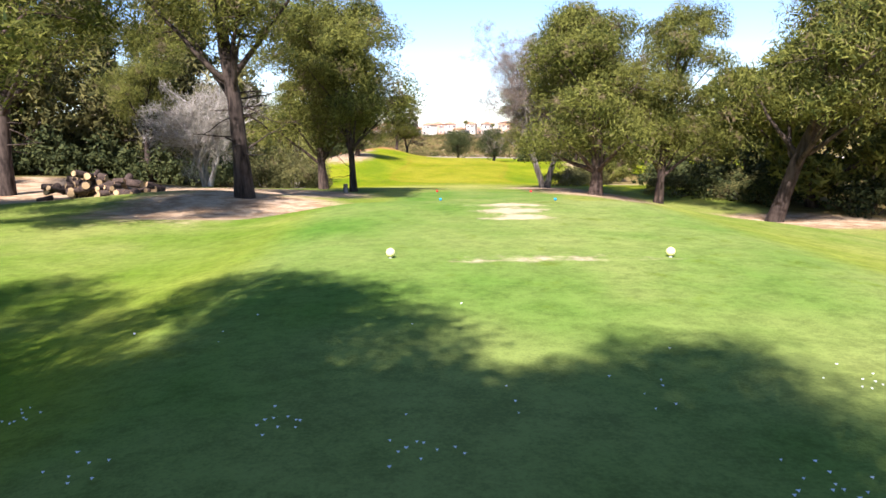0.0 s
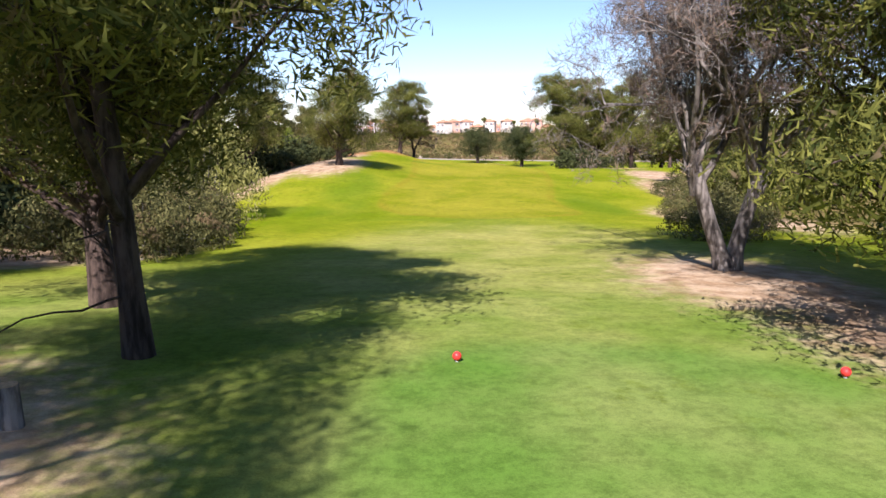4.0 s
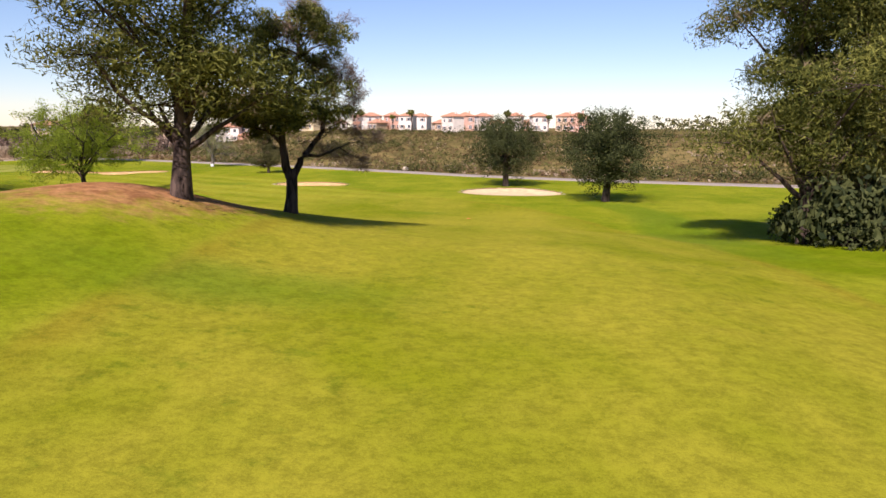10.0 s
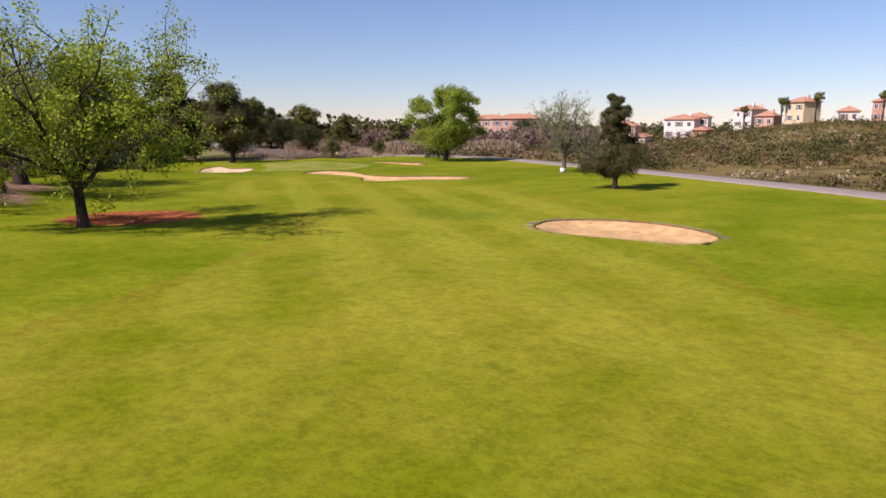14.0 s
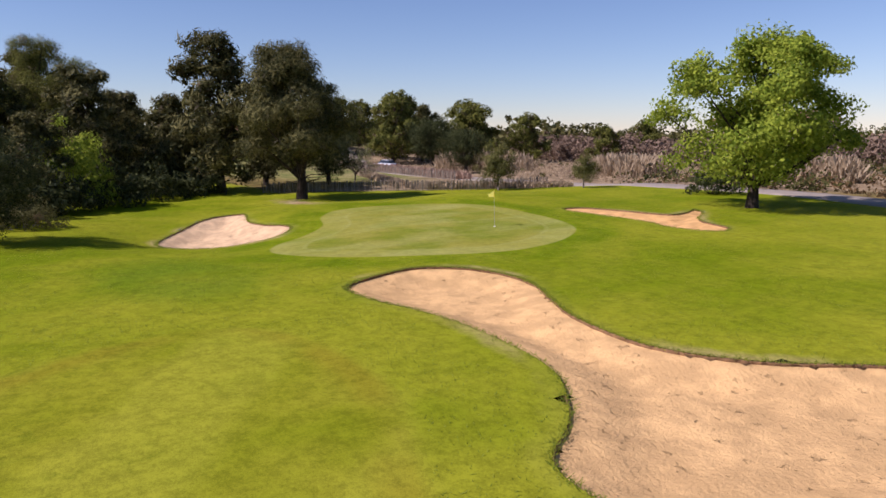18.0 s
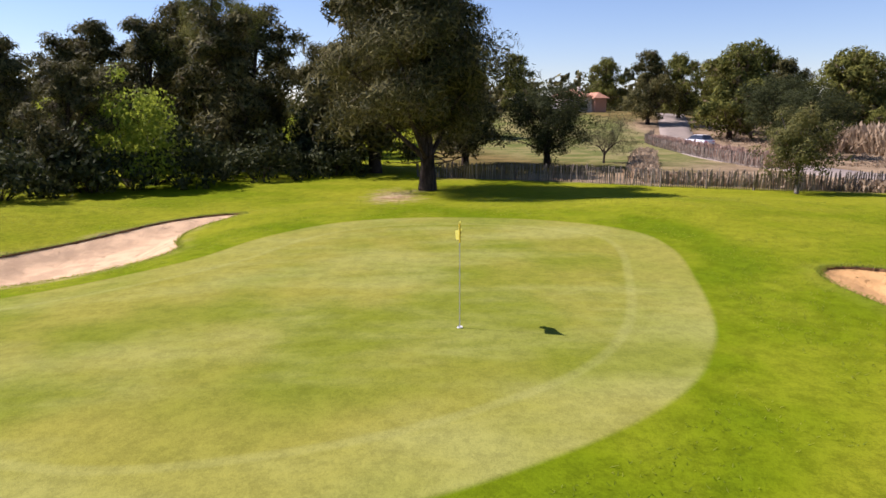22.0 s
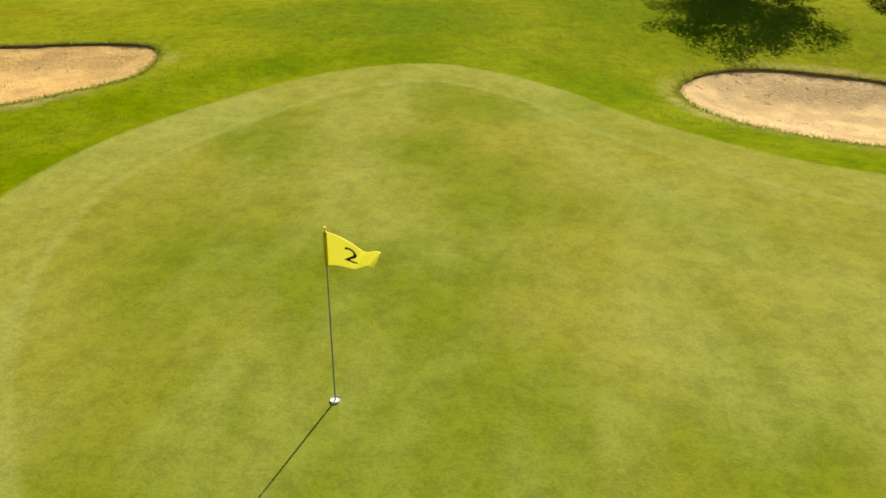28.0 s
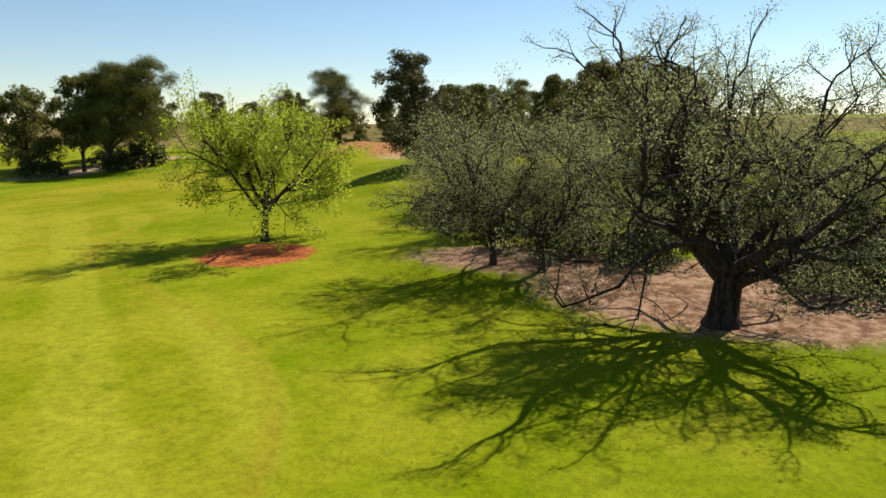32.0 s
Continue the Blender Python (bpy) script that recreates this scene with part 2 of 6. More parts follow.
BUNKERS = [
    outline([-68.9, 207.3, -69.9, 208.2, -70.5, 209.8, -70.6, 211.2, -69.8, 212.4, -68.7, 213.3, -67.2, 213.6, -65.5, 213.2, -63.8, 212.3, -61.6, 211.3,
             -58.6, 210.9, -56.2, 212.1, -54.2, 214.4, -51.4, 215.8, -48.6, 215.6, -47.6, 213.2, -48.8, 210.5, -50.7, 209.1, -51.5, 206.6, -53, 204.4,
             -55.1, 204.3, -56.5, 206, -58.8, 207.6, -62.3, 208.1, -64.8, 207.9, -66.8, 207.4]),
    outline([-98.3, 212, -98, 210.8, -96.3, 209.3, -94.1, 207.6, -92, 206.1, -90, 205.3, -87.7, 205.1, -86, 205.9, -85, 207.4, -84.8, 209.2,
             -85.4, 211, -86.9, 212.4, -88.7, 212.9, -90.7, 212.2, -93, 211.9, -95.6, 212.6, -97.4, 212.9]),
    outline([-84.2, 232.4, -83.6, 234, -80.9, 234.8, -77.4, 235.4, -77.3, 237.3, -78.2, 239.6, -76.5, 238.2, -74.2, 234.6, -70.9, 232.8, -70.4, 230.9,
             -73.1, 230.2, -75.4, 231.1, -79.1, 231.5, -82.6, 231.5]),
    outline([5.5, 178, 6.8, 182, 10.4, 184.6, 14.6, 184.8, 18, 180.4, 18.5, 175.8, 14.5, 173, 9, 173.6, 6.5, 175.4]),
    outline([-21.1, 186.9, -21.7, 189.8, -19.6, 192.1, -16.1, 192.7, -12.9, 191.5, -11, 189, -11.7, 186.5, -14.9, 185.7, -18.8, 185.4]),
]
BUNKER_LABELS = ["kidney-shaped bunker of raked tan sand before the green", "pinkish sand bunker with a shadowed grass lip beside the green",
                 "narrow orange sand bunker beyond the green", "pale sand bunker in the fairway under a dark oak", "oval tan sand bunker in the second fairway"]
# bare earth: centre x, y and half widths
DIRT = [(-24, -3, 13, 10), (-20, 22, 8, 8), (-13, -4, 8.5, 7), (-10.2, -17, 5.2, 8), (-14, 80, 4.5, 13), (-9, 116, 4.5, 8), (-20, 104, 9, 16), (11.5, 3, 4.2, 6), (9.6, 11, 3.6, 7), (24, -4, 6, 5), (29, 72, 3.5, 14), (33, 92, 4, 12),
        (-102.5, 219.5, 2.6, 0.9), (-30, 66, 6, 9), (-20.2, 60, 2.4, 8), (-19.8, 69, 2.8, 9), (-18.2, 78, 3.2, 8), (22, 42, 4, 14), (34, 128, 5, 18)]
LITTER = [(-74.5, 172.5, 11, 6.5), (-62, 169.5, 8, 3.4)]
MULCH = [(-42.8, 173.2, 4.0, 4.4)]
ROAD_LINE = [(140, 165), (80, 183), (32, 198.5), (10, 208), (-5, 218), (-25, 230.5), (-50, 244), (-78, 257), (-97, 255.5), (-122, 250), (-146, 252), (-200, 268)]


def ovals(rows, x, y):
    d = np.full(np.shape(x), -6.0)
    for cx, cy, rx, ry in rows:
        d = np.maximum(d, (1 - np.hypot((x - cx) / rx, (y - cy) / ry)) * min(rx, ry))
    return np.clip(d, -6, 6)


def road_y(x):
    p = sorted(ROAD_LINE)
    return np.interp(x, [a for a, b in p], [b for a, b in p])




def sm(a, b, v):
    u = np.clip((v - a) / (b - a), 0, 1)
    return u * u * (3 - 2 * u)


def bump(x, y, cx, cy, rx, ry, h):
    return h * np.exp(-((x - cx) / rx) ** 2 - ((y - cy) / ry) ** 2)


def terrain(x, y):
    """Height of the turf over the plan."""
    x, y = np.asarray(x, float), np.asarray(y, float)
    xa = np.maximum(-x, 0)                       # west of the first fairway everything runs out level
    z = np.interp(y, [-140, -75, -44, -25, -18, -8, 8, 24, 36, 50, 66, 84, 100, 113, 124, 138, 150, 176, 420],
                  [7.7, 7.9, 8.35, 8.25, 7.2, 6.5, 5.8, 4.6, 3.9, 3.35, 3.5, 3.9, 4.1, 3.9, 3.2, 1.1, 0.5, 0.1, 0.0])
    z = z + bump(x, y, -13, 80, 9, 26, 2.1) + bump(x, y, -10, 116, 9, 16, 1.2)     # mounds under the pines
    z = z - 1.0 * sm(8, 20, x) * sm(30, 60, y) * sm(150, 120, y)
    z = z - 0.6 * sm(4, 9, np.abs(x - 1.0)) * sm(-75, -60, y) * sm(-12, -22, y) # banks of the tee
    z = z - 1.8 * sm(8, 22, x) * sm(25, -5, y)
    z = z + bump(x, y, -95, 232, 4, 4, 0.35) + bump(x, y, -90, 207.2, 8, 5.0, -1.05) + bump(x, y, -99, 211.5, 4, 4, -0.3) - 0.4 * sm(-96, -104, x) * sm(180, 205, y)
    z = z + 0.9 * sm(182, 168, y + 0.15 * (x + 72)) * sm(-45, -62, x)             # rise under the old oak
    z = z + 3.4 * sm(150, 90, y) * sm(-30, -75, x)
    z = z + bump(x, y, -8.5, 112.5, 4.0, 7, 0.85) + bump(x, y, -20, 106, 10, 12, 0.8) + bump(x, y, -35, 137, 10, 16, 3.0)   # red earth bank
    z = z + bump(x, y, -70.5, 212.5, 2.2, 3.0, 0.12)                              # raised lip of the kidney bunker
    z = z + bump(x, y, -14, -8, 7, 12, 0.75) + bump(x, y, -32, 8, 10, 14, 1.3)    # rise under the wood by the tee
    z = z + 4.0 * sm(-156, -208, x) * sm(205, 235, y) * sm(300, 262, y)           # meadow slope beyond the lane
    hill = sm(0, 1, (y - 232 + 0.55 * np.minimum(x, 60) * 0.0 + 0.62 * (x + 20)) / 130)
    z = z + 6.0 * hill * sm(-95, -25, x + 0.15 * (y - 260))                       # scrub hill with the village
    z = z + 1.2 * sm(330, 372, y + 0.3 * np.maximum(x, 0)) * sm(-100, -66, x)     # terrace of the village
    return z


def height(x, y):
    return float(terrain(x, y))


# ---- ground materials ----
def turf_material():
    n = Nodes("turf")
    at = n.coords()
    big = n.noise(0.055, 3, 0.55)
    mid = n.noise(0.32, 3, 0.55)
    fine = n.noise(2.2, 4, 0.65)
    blade = n.noise(30.0, 3, 0.7)
    drift = n.noise(0.22, 4, 0.6, at, (1.0, 0.45, 1.0))
    tone = n.math("ADD", n.math("ADD", n.math("MULTIPLY", big, 0.45), n.math("MULTIPLY", mid, 0.25)), n.math("MULTIPLY", drift, 0.30))
    rough = n.mix(n.ramp(tone, 0.36, 0.62), (0.118, 0.155, 0.012), (0.214, 0.220, 0.026))
    fair = n.mix(n.ramp(tone, 0.36, 0.62), (0.146, 0.164, 0.014), (0.240, 0.220, 0.032))
    sep = n.node("SeparateXYZ", Vector=at)
    across = n.math("ADD", n.math("MULTIPLY", sep.outputs[0], 0.56), n.math("MULTIPLY", sep.outputs[1], 0.83))
    wave = n.math("SINE", n.math("ADD", n.math("MULTIPLY", across, 1.15), n.math("MULTIPLY", mid, 2.2)))
    stripe = n.math("MULTIPLY", n.ramp(wave, -0.5, 0.5), n.ramp(n.math("SUBTRACT", sep.outputs[1], n.math("MULTIPLY", sep.outputs[0], 0.5)), 150.0, 190.0, 0.0, 0.48))
    fair = n.mix(n.ramp(n.math("SUBTRACT", sep.outputs[1], n.math("MULTIPLY", sep.outputs[0], 0.5)), 150.0, 195.0, 0.0, 0.55), fair, rough)
    fair = n.mix(stripe, fair, (0.262, 0.262, 0.038))                                     # mowing stripes of the second fairway
    green = n.mix(n.ramp(n.math("ADD", n.math("MULTIPLY", mid, 0.35), n.math("MULTIPLY", n.noise(0.16, 2, 0.5), 0.65)), 0.38, 0.60),
                  (0.148, 0.170, 0.012), (0.222, 0.210, 0.030))
    streak = n.noise(0.34, 5, 0.58, at, (1.0, 0.42, 1.0))
    green = n.mix(n.math("MULTIPLY", n.ramp(streak, 0.42, 0.66), 0.55), green, (0.280, 0.280, 0.078))    # dry bloom on the short grass
    fringe = n.mix(n.ramp(mid, 0.35, 0.65), (0.108, 0.148, 0.011), (0.168, 0.192, 0.020))
    teec = n.mix(n.ramp(tone, 0.36, 0.62), (0.085, 0.155, 0.028), (0.190, 0.215, 0.068))
    dirt = n.mix(n.ramp(n.noise(0.9, 4, 0.65), 0.35, 0.65), (0.265, 0.170, 0.090), (0.450, 0.330, 0.205))
    dirt = n.mix(n.ramp(n.attr("redsoil"), -1.0, 2.0), dirt, n.mix(n.ramp(n.noise(1.2, 4, 0.7), 0.35, 0.65), (0.210, 0.095, 0.035), (0.370, 0.185, 0.075)))
    parched = n.mix(n.ramp(mid, 0.38, 0.62), (0.215, 0.215, 0.070), (0.340, 0.300, 0.130))
    litter = n.mix(n.ramp(n.noise(1.6, 4, 0.7), 0.35, 0.65), (0.130, 0.070, 0.035), (0.340, 0.215, 0.140))
    mulch = n.mix(n.ramp(n.noise(4.0, 4, 0.75), 0.35, 0.65), (0.150, 0.042, 0.014), (0.420, 0.135, 0.045))
    wild = n.mix(n.ramp(n.math("ADD", n.math("MULTIPLY", mid, 0.6), n.math("MULTIPLY", n.noise(0.05, 3, 0.5), 0.4)), 0.4, 0.6), (0.085, 0.070, 0.020), (0.190, 0.140, 0.048))
    wild = n.mix(n.ramp(n.attr("tan"), -2.0, 5.0), wild, n.mix(n.ramp(mid, 0.35, 0.65), (0.170, 0.120, 0.068), (0.300, 0.220, 0.130)))
    edge = n.math("MULTIPLY", n.math("SUBTRACT", n.noise(1.3, 4, 0.7), 0.5), 2.2)      # ragged borders
    soft = n.math("MULTIPLY", n.math("SUBTRACT", mid, 0.5), 0.5)
    c = n.mix(n.ramp(n.math("ADD", n.attr("fair"), n.math("MULTIPLY", edge, 0.35)), -0.4, 0.5), rough, fair)
    heel = n.math("MULTIPLY", n.ramp(n.attr("fair"), -0.1, 0.35), n.ramp(n.attr("fair"), 1.3, 0.5))
    c = n.mix(n.math("MULTIPLY", heel, n.ramp(mid, 0.35, 0.6, 0.12, 0.5)), c, (0.185, 0.150, 0.022))      # worn inner edge of the mown shape
    c = n.mix(n.math("MULTIPLY", n.ramp(n.math("ADD", n.attr("parched"), edge), -1.5, 5.0), 0.48), c, parched)
    c = n.mix(n.ramp(sep.outputs[1], 4.0, 30.0, 0.55, 0.0), c, teec)                       # cooler green round the tees
    c = n.mix(n.ramp(n.math("ADD", n.attr("tee"), n.math("MULTIPLY", edge, 0.5)), -0.8, 0.8), c, teec)
    c = n.mix(n.math("MULTIPLY", n.ramp(n.math("ADD", n.attr("lush"), n.math("MULTIPLY", edge, 0.7)), -0.9, 1.4), n.ramp(drift, 0.32, 0.56, 0.20, 0.58)), c, (0.080, 0.135, 0.014))
    blot = n.math("MULTIPLY", n.ramp(n.noise(0.85, 5, 0.7), 0.55, 0.68), n.ramp(n.noise(0.10, 2, 0.5), 0.45, 0.62, 0.0, 0.55))
    c = n.mix(blot, c, (0.085, 0.110, 0.012))                                             # mossy tufts in drifts
    c = n.mix(n.ramp(n.math("ADD", n.attr("green"), soft), -3.2, -1.7), c, fringe)
    c = n.node("HueSaturation", Color=c, Saturation=1.09).outputs[0]
    c = n.mix(n.ramp(n.attr("green"), -0.06, 0.10), c, green)
    ring = n.math("MULTIPLY", n.ramp(n.attr("green"), -0.02, 0.15), n.ramp(n.attr("green"), 1.9, 1.5))
    c = n.mix(n.math("MULTIPLY", ring, 0.22), c, (0.268, 0.270, 0.066))                   # clean-up mowing ring
    seam = n.math("MULTIPLY", n.ramp(n.attr("green"), 1.52, 1.64), n.ramp(n.attr("green"), 1.86, 1.74))
    c = n.mix(n.math("MULTIPLY", seam, 0.20), c, (0.330, 0.330, 0.110))                   # overlap of two mower passes
    c = n.mix(n.ramp(n.math("ADD", n.attr("wild"), edge), -1.0, 1.0), c, wild)
    field = n.mix(n.ramp(mid, 0.38, 0.62), (0.115, 0.135, 0.030), (0.215, 0.195, 0.070))
    c = n.mix(n.math("MULTIPLY", n.ramp(n.math("ADD", n.attr("field"), edge), -2.0, 3.0), 0.85), c, field)
    c = n.mix(n.ramp(n.math("ADD", n.attr("dirt"), n.math("MULTIPLY", edge, 1.8)), -1.2, 1.4), c, dirt)
    c = n.mix(n.ramp(n.math("ADD", n.attr("litter"), n.math("MULTIPLY", edge, 1.6)), -1.0, 1.0), c, litter)
    c = n.mix(n.ramp(n.math("ADD", n.attr("mulch"), n.math("MULTIPLY", edge, 0.8)), -0.4, 0.5), c, mulch)
    c = n.mix(n.math("MULTIPLY", n.ramp(n.math("ADD", n.attr("worn"), n.math("MULTIPLY", edge, 0.55)), -0.05, 0.30), 0.85), c, (0.44, 0.34, 0.22))
    splash = n.math("MULTIPLY", n.ramp(n.math("ADD", n.attr("rim"), n.math("MULTIPLY", edge, 0.35)), -0.75, -0.15), n.ramp(n.noise(0.21, 2, 0.5), 0.45, 0.62, 0.05, 0.6))
    c = n.mix(splash, c, (0.360, 0.270, 0.120))                                           # sand thrown over the rim
    clump = n.noise(7.0, 4, 0.75)                                                          # tussocks a hand wide
    grain = n.math("ADD", n.math("ADD", n.math("MULTIPLY", fine, 0.35), n.math("MULTIPLY", clump, 0.35)), n.math("MULTIPLY", blade, 0.3))
    smooth_cut = n.ramp(n.attr("green"), -0.5, 0.2)
    dark = n.ramp(grain, 0.38, 0.60, 0.70, 1.14)
    even = n.ramp(grain, 0.38, 0.60, 0.80, 1.12)
    amount = n.node("Mix", Factor=smooth_cut, A=dark, B=even).outputs[0]
    hsv = n.node("HueSaturation", Color=c, Value=amount)
    n.bump(n.math("ADD", grain, n.math("MULTIPLY", mid, 1.0)), 0.5, 0.05)
    return n.done(hsv.outputs[0], 0.9, 0.02)


def sand_material(tint):
    n = Nodes("sand")
    mid, fine = n.noise(1.2, 4, 0.6), n.noise(9.0, 4, 0.7)
    c = n.mix(n.ramp(mid, 0.35, 0.68), tuple(v * 0.74 for v in tint), tint)
    pits = n.ramp(n.noise(2.6, 5, 0.75), 0.60, 0.68)
    c = n.mix(n.math("MULTIPLY", pits, 0.4), c, tuple(v * 0.5 for v in tint))
    n.bump(n.math("ADD", fine, n.math("MULTIPLY", pits, -1.2)), 0.8, 0.06)
    return n.done(c, 0.95, 0.1)


TURF = turf_material()
TAN, PINK, ORANGE, PALE = (sand_material(c) for c in ((0.62, 0.390, 0.165), (0.62, 0.430, 0.240), (0.58, 0.340, 0.130), (0.63, 0.465, 0.260)))
SOIL = plain("soil", (0.20, 0.115, 0.055), 0.95, 0.4, 5.0, 0.1, bump=0.05)
ASPHALT = plain("asphalt", (0.26, 0.215, 0.170), 0.9, 0.15, 0.8, 0.2, bump=0.004)


# ---- ground: one sheet out to the horizon, open where the bunkers lie ----
def spaced(spans, far):
    """Sheet lines: fine spans, then growing steps out to the horizon."""
    out = [spans[0][0]]
    for a, b, s in spans:
        k = max(1, round((b - a) / s))
        out += [a + (b - a) * (i + 1) / k for i in range(k)]
    lo, hi, step = [], [], spans[0][2] * 1.5
    v = out[0]
    while v > -far:
        v -= step
        step *= 1.22
        lo.append(v)
    v, step = out[-1], spans[-1][2] * 1.5
    while v < far:
        v += step
        step *= 1.22
        hi.append(v)
    return np.array(lo[::-1] + out + hi)


def build_ground():
    xs = spaced([(-150, -108, 1.2), (-108, -46, 0.42), (-46, -25, 0.8), (-25, 22, 0.75), (22, 60, 1.3)], 2200)
    ys = spaced([(-80, 172, 0.9), (172, 200, 0.55), (200, 240, 0.42), (240, 300, 1.2)], 2200)
    x, y = (g.ravel() for g in np.meshgrid(xs, ys, indexing="ij"))
    nx, ny = len(xs), len(ys)
    hole = np.zeros(len(x), bool)
    rim = np.zeros(len(x), bool)
    for b in BUNKERS:
        d, near = inside(b, x, y, 2.0)
        snap = np.abs(d) < 0.27
        x[snap], y[snap] = near[snap, 0], near[snap, 1]
        rim |= snap
        hole |= (d > 0) & ~snap
    z = terrain(x, y)
    rng = np.random.default_rng(5)
    i, j = np.meshgrid(np.arange(nx - 1), np.arange(ny - 1), indexing="ij")
    a = (i * ny + j).ravel()
    q = np.stack([a, a + ny, a + ny + 1, a + 1], -1)
    gone = hole[q].any(1) | rim[q].all(1)
    me = grid_mesh("ground", np.stack([x, y, z], -1), q[~gone], TURF, True)
    layers = dict(green=inside(GREEN, x, y)[0], fair=inside(FAIRWAY, x, y)[0], tee=np.maximum(inside(TEE, x, y)[0], inside(TEE_FRONT, x, y)[0]),
                  dirt=ovals(DIRT, x, y), redsoil=ovals([(-11, 114, 9, 12), (-22, 104, 10, 14)], x, y), parched=ovals([(19, -16, 13, 30), (-15, -20, 11, 24), (-9, 4, 6, 12), (4, 14, 12, 26)], x, y), litter=ovals(LITTER, x, y), tan=ovals([(-135, 285, 65, 48), (-112, 238, 7, 14)], x, y), mulch=ovals(MULCH, x, y),
                  lush=np.maximum(ovals([(-9, 62, 3.0, 12), (-7.2, 50, 1.0, 8), (0, 39.4, 7, 0.9), (15, 56, 3.0, 10), (-12, 44, 4, 4), (-75, 203, 5, 3), (-2, 104, 5, 2.2), (1, 152, 3, 1.2), (-78.4, 195.3, 0.9, 0.45), (-79.9, 196.4, 0.9, 0.45), (-81.4, 196.8, 0.9, 0.45), (-83.2, 196.2, 0.9, 0.45), (-75.8, 202.8, 0.9, 0.45), (-77.4, 203.4, 0.9, 0.45), (-78.5, 203.7, 0.9, 0.45), (-28, 188, 4, 3)], x, y), inside(LUSH, x, y)[0]),
                  field=ovals([(-168, 240, 48, 15)], x, y),
                  rim=np.max([inside(b, x, y)[0] for b in BUNKERS], axis=0),
                  worn=ovals([(1.5, -26.2, 1.3, 0.75), (1.4, -28, 1.35, 0.7), (1.2, -29.6, 1.2, 0.5), (1.5, -23.4, 1.6, 0.6), (2.4, -16.5, 1.2, 0.7), (1.0, -35.6, 2.6, 0.45), (-0.4, -26.5, 0.3, 0.3)], x, y),
                  wild=np.clip(np.maximum(np.maximum(np.minimum(x - 25, 72 - y), np.minimum(np.minimum(-19 - x, 62 - y), y + 10)), np.maximum(y - road_y(x) - 2.5, np.minimum(-112.8 + 0.42 * np.clip(y - 224.6, 0, 22) - x, y - 222))), -6, 6))
    for key, value in layers.items():
        me.attributes.new(key, "FLOAT", "POINT").data.foreach_set("value", value.astype(np.float32))
    tagged(put("ground", me), "mown golf course turf in greens and yellows, rolling down to a green", "ground", kind="structure")


def build_bunker(poly, label, sand):
    e = thing("bunker", pose(*poly.mean(0), 0), label, "bunker")
    off = np.array([*poly.mean(0), 0.0])
    (x0, y0), (x1, y1) = poly.min(0) - 0.5, poly.max(0) + 0.5
    xs, ys = np.arange(x0, x1, 0.22), np.arange(y0, y1, 0.22)
    x, y = (g.ravel() for g in np.meshgrid(xs, ys, indexing="ij"))
    d, near = inside(poly, x, y, 3.0)
    snap = np.abs(d) < 0.14
    x[snap], y[snap] = near[snap, 0], near[snap, 1]
    keep = (d > 0) | snap
    d = np.maximum(np.where(snap, 0, d), 0)
    lumps = np.array([noise.noise(Vector((a * 0.9, b * 0.9, 3))) * 0.05 + noise.noise(Vector((a * 3.1, b * 3.1, 7))) * 0.035 for a, b in zip(x, y)])
    z = terrain(x, y) - 0.09 - 0.35 * sm(0, 1.8, d) + lumps * sm(0, 0.3, d)
    i, j = np.meshgrid(np.arange(len(xs) - 1), np.arange(len(ys) - 1), indexing="ij")
    a = (i * len(ys) + j).ravel()
    q = np.stack([a, a + len(ys), a + len(ys) + 1, a + 1], -1)
    ok = keep[q].all(1) & ~snap[q].all(1)
    put("sand", grid_mesh("sand", np.stack([x, y, z], -1) - off, q[ok], sand, True), e)
    # cut edge of soil under the turf, standing a little proud of it
    n = len(poly)
    nxt, prv = np.roll(poly, -1, 0), np.roll(poly, 1, 0)
    t = nxt - prv
    t /= np.linalg.norm(t, axis=1, keepdims=True)
    nin = np.stack([-t[:, 1], t[:, 0]], -1)
    test = inside(poly, *(poly + nin * 0.1).T, 2.0)[0].mean()
    nin *= 1 if test > 0 else -1
    g = terrain(poly[:, 0], poly[:, 1])
    wob = np.array([noise.noise(Vector((a * 1.7, b * 1.7, 0))) for a, b in poly])
    rings = []
    for inn, dz in ((-0.04, -0.03), (0.0, -0.012), (0.03, -0.03), (0.03, -0.08), (0.0, -0.42)):
        p = poly + nin * (inn + 0.05 * wob[:, None])
        rings.append(np.concatenate([p, (g + dz + 0.03 * wob)[:, None]], 1))
    v = np.concatenate(rings) - off
    k = np.arange(n)
    q = np.concatenate([np.stack([r * n + k, r * n + (k + 1) % n, (r + 1) * n + (k + 1) % n, (r + 1) * n + k], -1) for r in range(4)])
    put("lip", grid_mesh("lip", v, q, SOIL, True), e, "dark soil edge under overhanging turf")


